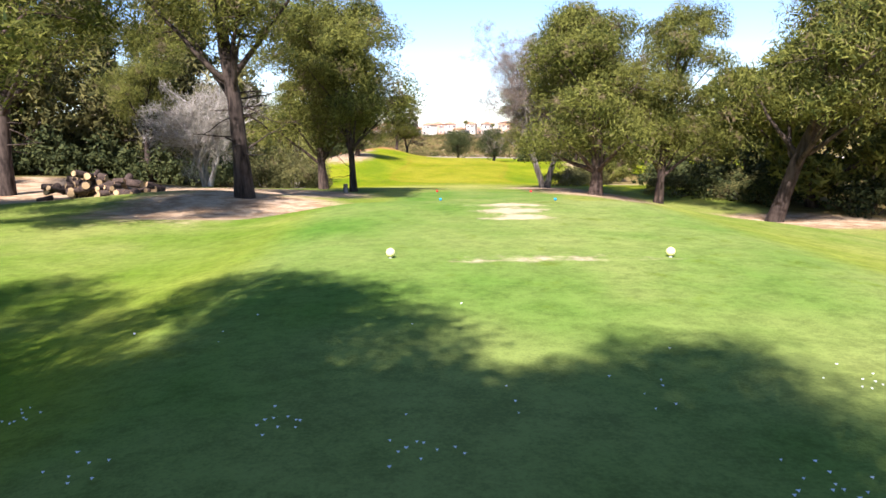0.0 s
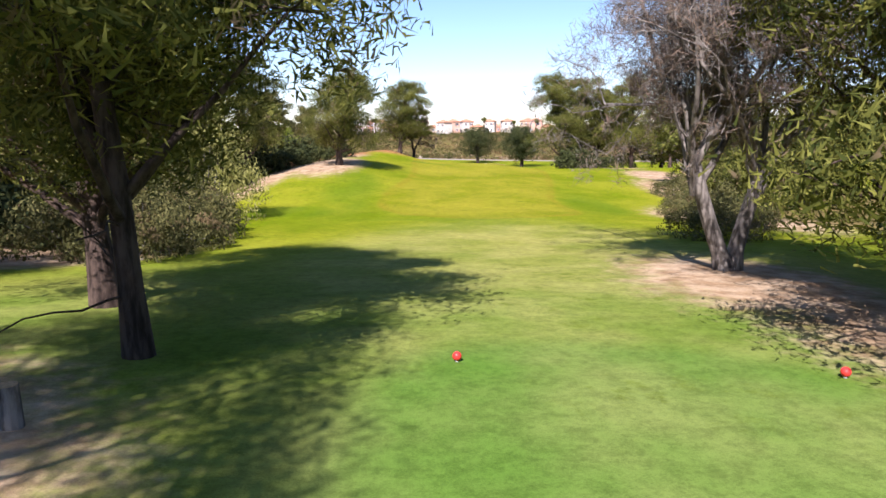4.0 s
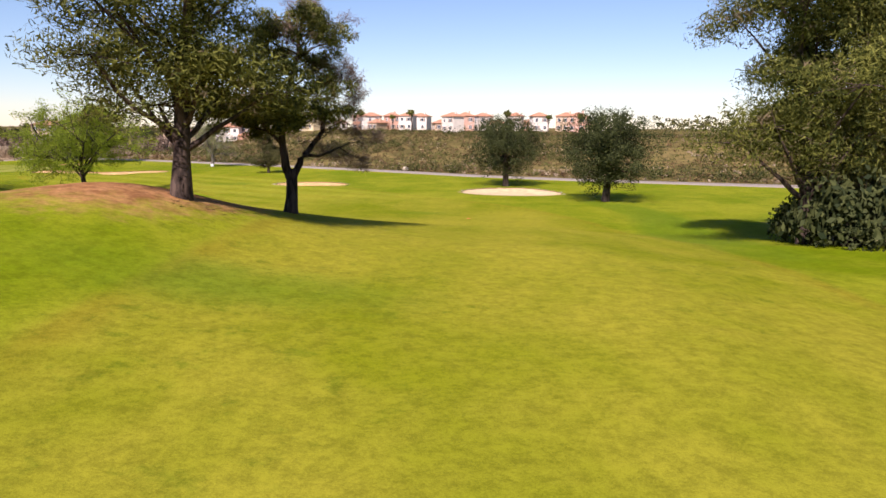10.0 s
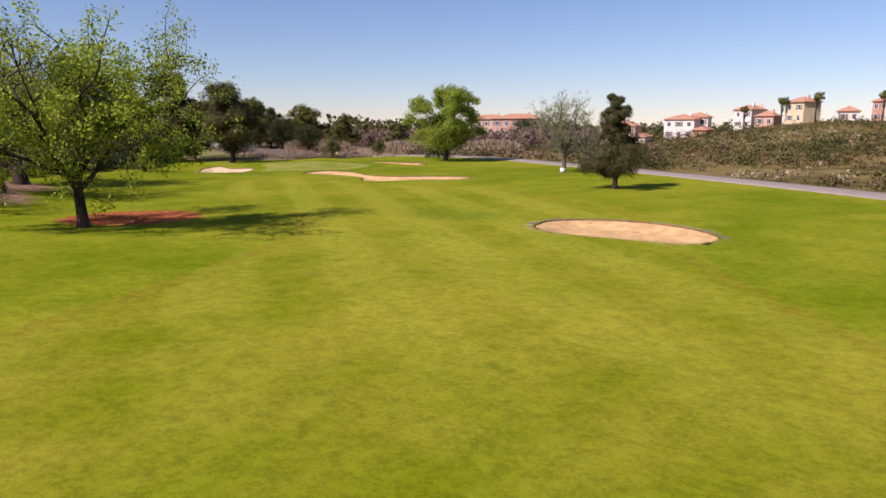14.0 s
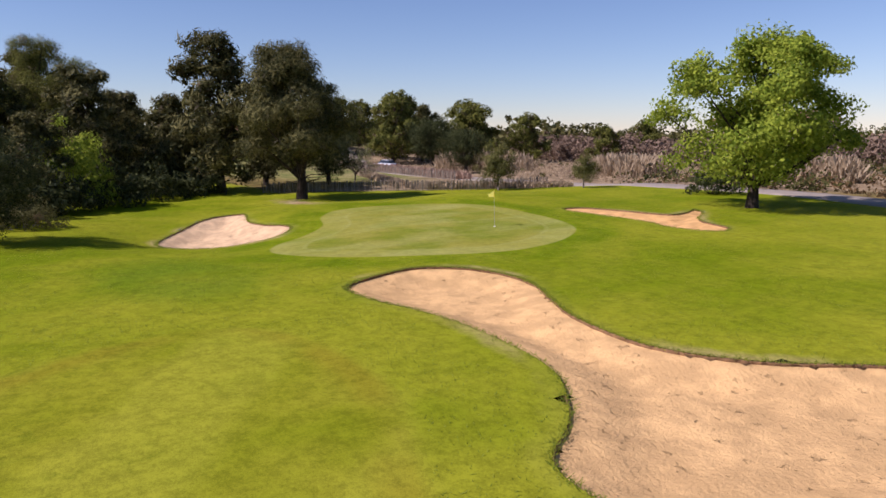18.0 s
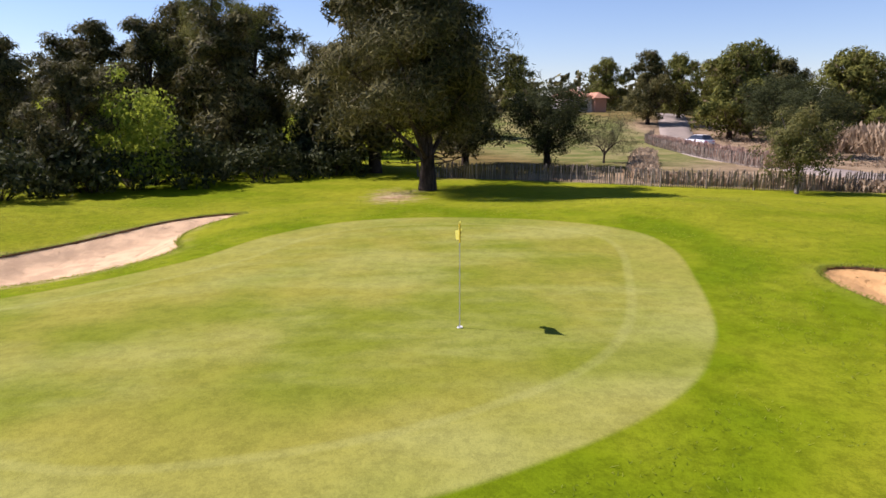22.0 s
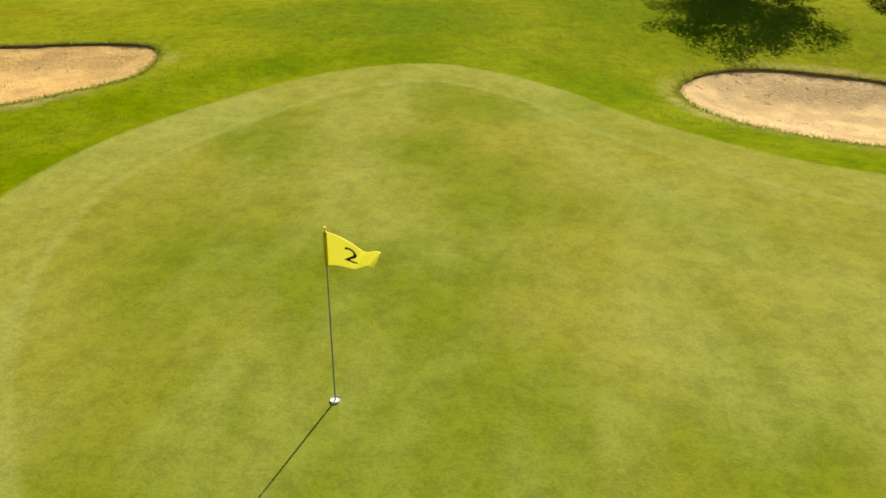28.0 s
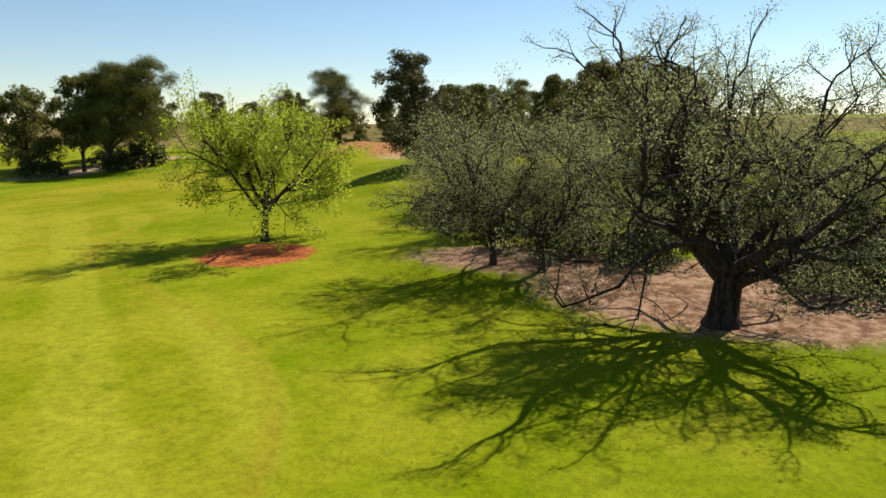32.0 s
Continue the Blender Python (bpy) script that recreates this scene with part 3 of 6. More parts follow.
def build_road():
    p = np.array(ROAD_LINE, float)
    s = np.arange(0, len(p) - 1, 0.04)
    k = s.astype(int)
    f = (s - k)[:, None]
    a, b, c, d = p[np.maximum(k - 1, 0)], p[k], p[k + 1], p[np.minimum(k + 2, len(p) - 1)]
    line = 0.5 * (2 * b + (c - a) * f + (2 * a - 5 * b + 4 * c - d) * f ** 2 + (3 * b - 3 * c + d - a) * f ** 3)
    t = np.gradient(line, axis=0)
    t /= np.linalg.norm(t, axis=1, keepdims=True)
    nrm = np.stack([-t[:, 1], t[:, 0]], -1)
    w = [-2.5, -2.4, -1.2, 0, 1.2, 2.4, 2.5]
    lift = [-0.1, 0.06, 0.08, 0.10, 0.08, 0.06, -0.1]
    rows = [np.concatenate([line + nrm * o, (np.maximum(terrain(*(line + nrm * o).T), terrain(*line.T) - 0.1) + h)[:, None]], 1) for o, h in zip(w, lift)]
    v, n = np.concatenate(rows), len(line)
    i = np.arange(n - 1)
    q = np.concatenate([np.stack([r * n + i, r * n + i + 1, (r + 1) * n + i + 1, (r + 1) * n + i], -1) for r in range(len(w) - 1)])
    tagged(put("road", grid_mesh("road", v, q, ASPHALT, True)), "pale worn asphalt lane curving past the course", "road", kind="structure")


build_ground()
for outline_points, words, sand_kind in zip(BUNKERS, BUNKER_LABELS, (TAN, PINK, ORANGE, PALE, TAN)):
    build_bunker(outline_points, words, sand_kind)
build_road()

# ---- trees ----
BARK_PINE = bark_mat("pine_bark", (0.022, 0.015, 0.012), (0.105, 0.072, 0.054))
BARK_GREY = bark_mat("grey_bark", (0.060, 0.050, 0.042), (0.260, 0.225, 0.190))
BARK_DARK = bark_mat("dark_bark", (0.018, 0.013, 0.010), (0.075, 0.055, 0.042))
PINE_A = leafy("pine_needles", (0.018, 0.030, 0.006), (0.205, 0.200, 0.038), 0.26, (0.170, 0.125, 0.070), 0.02)
PINE_B = leafy("dark_needles", (0.014, 0.022, 0.008), (0.165, 0.145, 0.045), 0.16, (0.130, 0.105, 0.060), 0.0)
OLIVE = leafy("olive_needles", (0.045, 0.055, 0.016), (0.200, 0.185, 0.052), 0.25, (0.150, 0.110, 0.055), 0.04)
HOLM = leafy("holm_leaves", (0.014, 0.022, 0.008), (0.078, 0.085, 0.026), 0.15)
LIME = leafy("spring_leaves", (0.095, 0.150, 0.012), (0.360, 0.410, 0.040), 0.42)
BUDS = leafy("opening_buds", (0.150, 0.160, 0.058), (0.370, 0.380, 0.150), 0.48)
SPRING = leafy("olive_spring_leaves", (0.060, 0.095, 0.010), (0.270, 0.320, 0.032), 0.58, glow=(0.620, 0.700, 0.050))
CONE = leafy("cone_needles", (0.025, 0.030, 0.011), (0.120, 0.108, 0.036), 0.22, (0.130, 0.090, 0.045), 0.03)
SHRUB = leafy("shrub_leaves", (0.022, 0.034, 0.012), (0.095, 0.105, 0.035), 0.25, (0.130, 0.100, 0.050), 0.05)
GREY_SHRUB = leafy("grey_scrub", (0.040, 0.046, 0.014), (0.165, 0.150, 0.050), 0.25, (0.150, 0.105, 0.050), 0.02)
WITHERED = leafy("withered_twigs", (0.110, 0.074, 0.048), (0.290, 0.205, 0.145), 0.2)
YELLOW_BUDS = leafy("yellow_buds", (0.190, 0.185, 0.045), (0.420, 0.390, 0.120), 0.4)
STRAW = leafy("dry_reed", (0.270, 0.195, 0.115), (0.490, 0.385, 0.250), 0.3)


def wobble(rng, start, way, length, n, bend, rise=0.0):
    """A crooked line of n points."""
    pts, d = [np.array(start, float)], np.array(way, float) / np.linalg.norm(way)
    for _ in range(n - 1):
        d = d + rng.normal(size=3) * bend + np.array([0, 0, rise])
        d /= np.linalg.norm(d)
        pts.append(pts[-1] + d * length / (n - 1))
    return np.array(pts), d


class Wood:
    """Collects crooked tapered tubes by their point count."""

    def __init__(self):
        self.sets = {}

    def add(self, pts, r0, r1, sides):
        n = len(pts)
        self.sets.setdefault((n, sides), []).append((pts, np.linspace(r0, r1, n)))

    def quads(self, stem):
        return join([tubes(np.array([p for p, r in rows]), np.array([r for p, r in rows]), sides)
                     for (n, sides), rows in self.sets.items() if (sides == 10) == stem])


def trunk_line(rng, w, h, r, lean, n=8, flare=1.6):
    pts, _ = wobble(rng, (0, 0, -0.3), (lean[0], lean[1], 1.0), h + 0.3, n, 0.05, 0.03)
    w.sets.setdefault((n, 10), []).append((pts, np.array([r * flare, r * 1.08, *np.linspace(r, r * 0.22, n - 2)])))
    return pts


def at_line(pts, f):
    k = min(int(f * (len(pts) - 1)), len(pts) - 2)
    u = f * (len(pts) - 1) - k
    return pts[k] * (1 - u) + pts[k + 1] * u


def pine(seed, h, spread, base, lean=(0, 0), masses=20, clumps=9, per=26, leaf=0.5, slim=0.4, r=0.26, dead=0, widest=0.42, spike=True, taper=0.0, lump=1.0):
    """Crooked trunk and rising limbs, each carrying a lumpy mass of needle tufts; gaps stay between the masses."""
    rng, w = np.random.default_rng(seed), Wood()
    line = trunk_line(rng, w, h * 0.93, r, lean)
    centers, radii = [], []
    for k in range(masses):
        f = (k + 0.5) / masses
        env = (np.interp(f, [0, widest * 0.55, widest, 0.72, 0.9, 1], [0.62, 0.92, 1.0, 0.86, 0.56, 0.22])) * spread
        if taper:
            env = spread * (1.0 - taper * f) * (0.8 if f < 0.06 else 1.0)
        a = k * 2.4 + rng.normal() * 0.35
        out = env * ((0.46 + 0.36 * rng.random()) if k % 3 else 0.22)
        z = h * (base + (1 - base) * (0.06 + 0.86 * f)) + rng.normal() * 0.25
        mr = lump * spread * (0.33 + 0.13 * rng.random()) * (1.08 - (0.35 + 0.5 * taper) * f)
        stem = at_line(line, min(0.97, max(0.16, z / h - 0.10 - 0.42 * out / h)))
        axis = at_line(line, min(0.97, z / h))
        m = np.array([axis[0] + math.cos(a) * out, axis[1] + math.sin(a) * out, z])
        way = m - stem
        pts, _ = wobble(rng, stem, way, np.linalg.norm(way), 6, 0.10, 0.03)
        pts += (m - pts[-1]) * np.linspace(0, 1, 6)[:, None]
        lr = r * (0.58 - 0.40 * f)
        w.add(pts, lr, lr * 0.3, 5)
        for q in range(clumps):
            d = rng.normal(size=3)
            d /= np.linalg.norm(d)
            d[2] = abs(d[2]) * 1.05 - 0.34
            c = m + d * mr * np.array([1, 1, 0.90]) * (0.50 + 0.5 * rng.random())
            centers.append(c)
            radii.append(mr * (0.46 + 0.20 * rng.random()))
            if q % 2 == 0:
                t = np.linspace(0, 1, 4)[:, None]
                w.add(m + (c - m) * t + rng.normal(size=(4, 3)) * 0.07 * t, lr * 0.3, 0.012, 3)
    for k in range(dead):
        a = rng.random() * 6.283
        pts, _ = wobble(rng, at_line(line, base * (0.35 + 0.6 * rng.random())), (math.cos(a), math.sin(a), 0.15), spread * (0.25 + 0.35 * rng.random()), 6, 0.2, 0.02)
        w.add(pts, r * 0.14, 0.012, 4)
    centers.append(line[-1] + np.array([0, 0, 0.1]))
    radii.append(spread * 0.2)
    leaves = leaf_cloud(rng, centers, radii, per, leaf, slim, 0.4, 0.85, 0.25, 0.9, spike, 0.62)
    return w.quads(True), w.quads(False), leaves


def forked_tree(seed):
    """A pine forked low: one stem carries a needle crown, the other bends out and ends in bare twigs."""
    rng, w = np.random.default_rng(seed), Wood()

    def bent(points, r0, r1, n, sides):
        p = np.array(points, float)
        k = np.linspace(0, len(p) - 1, n)
        pts = np.stack([np.interp(k, np.arange(len(p)), p[:, i]) for i in range(3)], -1)
        pts[1:-1] = (pts[:-2] + 2 * pts[1:-1] + pts[2:]) / 4 + rng.normal(size=(n - 2, 3)) * 0.03
        w.add(pts, r0, r1, sides)
        return pts

    w.sets.setdefault((6, 10), []).append((np.array([(0, 0, -0.3), (0.02, 0, 0.2), (0.08, 0, 0.8), (0.10, 0, 1.4), (0.10, 0, 1.95), (0.12, 0, 2.15)]), np.array([0.40, 0.30, 0.25, 0.235, 0.24, 0.20])))
    stem = bent([(0.05, 0, 1.7), (-0.18, 0, 2.5), (-0.30, 0.1, 3.6), (-0.05, 0.1, 5.2), (0.5, 0.2, 7.2), (0.8, 0.2, 9.0)], 0.21, 0.05, 14, 8)
    limb = bent([(0.15, 0, 1.75), (0.50, -0.05, 2.45), (0.62, -0.1, 2.85), (1.4, 0.5, 3.35), (2.1, 1.5, 4.2), (2.5, 2.5, 5.2), (2.9, 3.4, 6.2)], 0.17, 0.05, 14, 8)
    side = bent([(-0.25, 0, 3.3), (-1.1, 0.1, 4.3), (-1.9, 0.2, 4.8)], 0.11, 0.04, 7, 6)
    low = bent([(0.62, -0.1, 2.75), (1.2, -0.3, 2.75), (1.9, -0.5, 3.05), (2.5, -0.6, 3.4)], 0.10, 0.03, 8, 6)
    tips = []

    def go(p, d, length, rad, level):
        pts, e = wobble(rng, p, d, length, 5, 0.24, 0.02)
        w.add(pts, rad, rad * 0.45, (6, 5, 4, 3)[min(level, 3)])
        if level >= 3:
            tips.extend((pts[-1], pts[2]))
            return
        for k in range(4):
            out = rng.normal(size=3) * 0.7 + e
            out[2] += 0.15
            go(at_line(pts, 0.99 if k == 0 else 0.3 + 0.6 * rng.random()), out, length * (0.55 + 0.2 * rng.random()), rad * 0.55, level + 1)

    for f in (0.42, 0.55, 0.66, 0.76, 0.86, 0.93, 0.99):
        a = rng.random() * 6.283
        go(at_line(limb, f), (0.7 + 0.5 * math.cos(a), 0.3 + 0.8 * math.sin(a), 0.5), 1.5 * (0.8 + 0.4 * rng.random()), 0.045, 1)
    for f in (0.42, 0.52, 0.60, 0.68, 0.76, 0.84, 0.92, 0.98):
        a = rng.random() * 6.283
        go(at_line(stem, f), (0.35 + 0.7 * math.cos(a), 0.25 + 0.7 * math.sin(a), 0.55), 1.5 * (0.8 + 0.4 * rng.random()), 0.05, 1)
    for f in (0.5, 0.75, 0.97):
        go(at_line(low, f), (0.8, rng.normal() * 0.5, 0.1), 0.9, 0.03, 1)
    twigs = leaf_cloud(rng, np.array(tips), 0.32, 34, 0.30, 0.05, 0.1, 0.9, 0.1, 0.8)
    centers, radii = [], []
    for k in range(30):
        f = 0.38 + 0.60 * (k + 0.5) / 30
        root = at_line(stem, f) if k % 4 else at_line(side, 0.4 + 0.55 * rng.random())
        a = k * 2.4
        reach = np.interp(f, [0.36, 0.6, 0.85, 1.0], [1.7, 2.5, 2.0, 0.7]) * (0.5 + 0.5 * rng.random())
        m = root + np.array([math.cos(a) * reach - 0.5, math.sin(a) * reach - 0.4, 0.35 + 0.4 * rng.random()])
        t = np.linspace(0, 1, 5)[:, None]
        w.add(root + (m - root) * t + rng.normal(size=(5, 3)) * 0.06 * t, 0.05, 0.015, 4)
        for _ in range(7):
            centers.append(m + rng.normal(size=3) * np.array([0.46, 0.46, 0.32]))
            radii.append(0.36 + 0.2 * rng.random())
    return (w.quads(True), w.quads(False), leaf_cloud(rng, centers, radii, 130, 0.26, 0.2, 0.3, 0.8, 0.2, 0.8, True, 0.6)), twigs


def spread_tree(seed, h, spread, fork=0.3, limbs=5, depth=4, r=0.3, twist=0.22, leaves=0, leaf=0.12, lean=(0, 0), droop=0.02, kids=(4, 5), radius=0.5, rise=0.6, slim=0.6, trunks=1, lift=0.12, leader=0.28, twigs=0):
    """A broad tree that forks again and again; a few or many leaves at the twig ends."""
    rng, w, tips = np.random.default_rng(seed), Wood(), []

    def go(p, d, length, rad, level):
        pts, e = wobble(rng, p, d, length, 5 if level < 3 else 4, twist * (0.6 + 0.22 * level), -droop * level + 0.03)
        w.add(pts, rad, rad * (0.55 if level < depth else 0.35), (8, 6, 4, 3, 3, 3)[min(level, 5)])
        if level >= depth:
            tips.extend((pts[-1], pts[len(pts) // 2]))
            return
        for k in range(rng.integers(kids[0], kids[1] + 1)):
            g = 1.0 if k == 0 else 0.35 + 0.6 * rng.random()
            out = rng.normal(size=3) * (0.75 if k else 0.35) + e
            out[2] += lift
            go(at_line(pts, min(g, 0.99)), out, length * (0.58 + 0.22 * rng.random()), rad * (0.62 if k == 0 else 0.45), level + 1)

    for s in range(trunks):
        ang = s * 2.1 + rng.random()
        tilt = (lean[0] + (0.35 * math.cos(ang) if trunks > 1 else 0), lean[1] + (0.35 * math.sin(ang) if trunks > 1 else 0))
        stem, _ = wobble(rng, (0.12 * math.cos(ang) * (trunks > 1), 0.12 * math.sin(ang) * (trunks > 1), -0.3), (*tilt, 1), h * fork + 0.3, 5, 0.06, 0.03)
        rr = r / math.sqrt(trunks)
        w.sets.setdefault((5, 10), []).append((stem, np.array([rr * 1.7, rr * 1.12, rr, rr * 0.95, rr * 0.9])))
        for i in range(limbs):
            a = i * 2 * math.pi / limbs + rng.random() * 0.8
            out = np.array([math.cos(a), math.sin(a), rise * (0.5 + rng.random())])
            go(stem[-1] - np.array([0, 0, 0.25 * (i % 2) * h * fork]), out, spread * 0.46 * (0.8 + 0.4 * rng.random()), rr * 0.55, 1)
        if leader:
            go(stem[-1], (*tilt, 1.0), h * (1 - fork) * leader, rr * 0.6, 1)
    stem, limbs_made = w.quads(True), w.quads(False)
    squeeze = np.array([1, 1, h / limbs_made[0][:, 2].max()])
    if twigs:
        limbs_made = join([limbs_made, leaf_cloud(rng, np.array(tips), 0.42, twigs, 0.42, 0.035, 0.25, 0.9, 0.05, 0.8)])
    foliage = None
    if leaves:
        foliage = leaf_cloud(rng, np.array(tips) * squeeze, radius, leaves, leaf, slim, 0.2, 0.9, 0.1, 0.3)
    return (stem[0] * squeeze, stem[1]), (limbs_made[0] * squeeze, limbs_made[1]), foliage


def round_tree(seed, h, spread, trunk=0.22, r=0.2, clumps=90, per=90, leaf=0.2, clump=0.75, shape=1.0, low=0.2, slim=0.55, flat=0.85, power=0.55, stems=5):
    """A closed crown: many clumps through an uneven egg, on a short trunk with limbs."""
    rng, w = np.random.default_rng(seed), Wood()
    line = trunk_line(rng, w, h * 0.8, r, (rng.normal() * 0.05, rng.normal() * 0.05), 6, 1.4)
    z0 = h * low
    mid, rz = (z0 + h) / 2, (h - z0) / 2
    d = rng.normal(size=(clumps, 3))
    d /= np.linalg.norm(d, axis=1, keepdims=True)
    rr = rng.random(clumps) ** power
    lump = 1 + 0.16 * np.sin(d[:, 0] * 5 + seed) * np.cos(d[:, 2] * 4 + seed * 2) + 0.12 * rng.normal(size=clumps)
    c = d * (rr * lump)[:, None] * np.array([spread, spread, rz]) * 0.92
    c[:, :2] *= (1 - (shape - 1) * c[:, 2:] / rz * 0.55)
    c += np.array([line[-1][0], line[-1][1], mid])
    for i in rng.choice(clumps, min(clumps, 26), replace=False):
        s = at_line(line, 0.25 + 0.6 * rng.random())
        t = np.linspace(0, 1, 4)[:, None]
        w.add(s + (c[i] - s) * t + rng.normal(size=(4, 3)) * 0.08 * t, r * 0.35, 0.015, 5)
    return w.quads(True), w.quads(False), leaf_cloud(rng, c, clump * (0.7 + 0.6 * rng.random(clumps)), per, leaf, slim, 0.15, flat, 0.45, 0.6, False, 0.6)


def bush(seed, rx, ry, h, clumps=40, per=80, leaf=0.16, clump=0.55, slim=0.5):
    rng = np.random.default_rng(seed)
    a, u = rng.random(clumps) * 6.283, np.sqrt(rng.random(clumps))
    x, y = np.cos(a) * u * rx, np.sin(a) * u * ry
    top = h * np.sqrt(np.maximum(0.08, 1 - u ** 2)) * (0.75 + 0.4 * rng.random(clumps))
    z = top * (0.35 + 0.6 * rng.random(clumps))
    c = np.stack([x, y, z], -1)
    w = Wood()
    for i in range(min(clumps, 14)):
        t = np.linspace(0, 1, 4)[:, None]
        s = np.array([x[i] * 0.25, y[i] * 0.25, -0.1])
        w.add(s + (c[i] - s) * t + rng.normal(size=(4, 3)) * 0.06 * t, 0.035, 0.01, 4)
    return None, w.quads(False), leaf_cloud(rng, c, clump * (0.7 + 0.6 * rng.random(clumps)), per, leaf, slim, 0.25, 0.8, 0.3, 0.6, False, 0.5)


KINDS = {}


def kind_of_tree(key, shape, bark, leaf, name, label, category, limbs="limb_work", green="crown", twigs=None):
    stem, wood, leaves = shape
    parts = [("trunk", grid_mesh("trunk", *stem, bark, True))] if stem is not None else []
    parts.append((limbs, grid_mesh(limbs, *wood, bark, True)))
    if leaves is not None:
        parts.append((green, grid_mesh(green, *leaves, leaf)))
    if twigs is not None:
        parts.append(("twig_haze", grid_mesh("twig_haze", *twigs, WITHERED)))
    KINDS[key] = (name, parts, label, category)


def plant(key, x, y, scale=1.0, turn=0.0, label="", group="", tall=1.0, sink=0.05, wide=1.0):
    name, parts, words, category = KINDS[key]
    m = pose(x, y, height(x, y) - sink, 0, 0, turn) @ Matrix.Diagonal((scale * wide, scale * wide, scale * tall, 1))
    e = thing(name, m, label or words, category, group)
    for part_name, me in parts:
        put(part_name, me, e)
    return e


NEAR = dict(clumps=12, per=205, leaf=0.25, slim=0.22)
FAR = dict(clumps=8, per=56, leaf=0.58, slim=0.36)
GREEN_PINE, TALL_PINE = "green pine with a lumpy rounded crown and dark limbs", "tall green pine with an uneven crown and dark limbs"
kind_of_tree("near1", pine(11, 15, 5.2, 0.20, masses=24, **NEAR), BARK_PINE, PINE_A, "pine_tree", GREEN_PINE, "pine")
kind_of_tree("near2", pine(12, 17, 5.4, 0.22, (0.06, 0.02), masses=24, **NEAR), BARK_PINE, PINE_A, "pine_tree", TALL_PINE, "pine")
kind_of_tree("pine1", pine(41, 15, 5.4, 0.18, masses=20, **FAR), BARK_PINE, PINE_A, "pine_tree", GREEN_PINE, "pine")
kind_of_tree("pine2", pine(42, 17, 5.6, 0.20, (0.05, 0.02), masses=22, **FAR), BARK_PINE, PINE_A, "pine_tree", TALL_PINE, "pine")
kind_of_tree("pine3", pine(13, 11.5, 4.6, 0.34, (0.22, 0.0), masses=20, r=0.27, **NEAR), BARK_DARK, PINE_A, "pine_tree", "leaning green pine with a forked dark trunk", "pine")
kind_of_tree("nearlow", pine(14, 12, 5.8, 0.20, masses=26, r=0.34, widest=0.35, **NEAR), BARK_PINE, PINE_A, "pine_tree", "broad rounded pine on a stout dark trunk", "pine")
kind_of_tree("pinelow", pine(44, 12, 5.8, 0.08, masses=22, r=0.30, widest=0.3, **FAR), BARK_PINE, PINE_A, "pine_tree", "broad low pine with branches close to the ground", "pine")
kind_of_tree("pinetop", pine(15, 18, 5.6, 0.36, (0.03, 0.03), masses=22, r=0.34, dead=14, **NEAR), BARK_DARK, PINE_A, "pine_tree", "high pine with a bare ridged trunk and dead lower twigs", "pine")
kind_of_tree("slimpine", pine(45, 12, 5.2, 0.34, (0.03, 0.06), masses=22, r=0.19, dead=3, **NEAR), BARK_DARK, PINE_A, "pine_tree", "slim young pine with a thin dark stem", "pine")
kind_of_tree("darkpine", pine(16, 15, 5.6, 0.06, masses=24, r=0.34, clumps=9, per=70, leaf=0.62, slim=0.26), BARK_DARK, PINE_B, "pine_tree", "dark dense pine at the edge of the wood", "pine")
kind_of_tree("bigpine", pine(17, 13.4, 5.6, 0.24, (0.02, 0.0), masses=30, r=0.38, dead=8, clumps=12, per=170, leaf=0.42, slim=0.16), BARK_DARK, PINE_B, "pine_tree", "large dark pine with a thick straight trunk behind the green", "pine")
kind_of_tree("oldoak", spread_tree(64, 14.8, 11.6, 0.18, 8, 5, 0.66, 0.20, leaves=20, leaf=0.085, kids=(3, 4), radius=0.5, rise=1.0, lift=0.26, leader=0.36, slim=0.8, droop=0.0, twigs=7), BARK_DARK, BUDS, "oak_tree", "old spreading oak with black twisting limbs and grey-green buds", "oak")
kind_of_tree("baretree", spread_tree(22, 15, 9.6, 0.24, 6, 5, 0.36, 0.17, leaves=14, leaf=0.34, slim=0.05, kids=(3, 4), radius=0.5, rise=1.7, trunks=2, lift=0.3, leader=0.2, twigs=14), BARK_GREY, WITHERED, "bare_tree", "leafless grey tree with a haze of reddish twigs", "tree")
kind_of_tree("paletree", spread_tree(46, 11.0, 7.0, 0.26, 8, 5, 0.3, 0.15, leaves=5, leaf=0.13, kids=(3, 4), radius=0.4, rise=1.2, lift=0.25, leader=0), BARK_GREY, BUDS, "bare_tree", "nearly leafless tree with pale grey bark", "tree")
PALE_BARK = bark_mat("pale_bark", (0.200, 0.175, 0.150), (0.480, 0.430, 0.370))
kind_of_tree("palestems", spread_tree(47, 9.5, 6.0, 0.26, 4, 4, 0.42, 0.18, leaves=14, leaf=0.20, slim=0.16, kids=(3, 4), radius=0.6, rise=1.3, trunks=4, lift=0.22, leader=0.3, twigs=8), PALE_BARK, leafy("pale_twigs", (0.170, 0.150, 0.115), (0.360, 0.330, 0.250), 0.3), "bare_tree", "pale tree with several leaning whitish stems in the wood", "tree")
kind_of_tree("thintree", spread_tree(23, 11.0, 8.4, 0.2, 6, 4, 0.2, 0.2, leaves=13, leaf=0.10, kids=(4, 5), radius=0.55, rise=1.2, lift=0.28, twigs=5), BARK_DARK, BUDS, "tree", "slim tree with dark branches and opening pale buds", "tree")
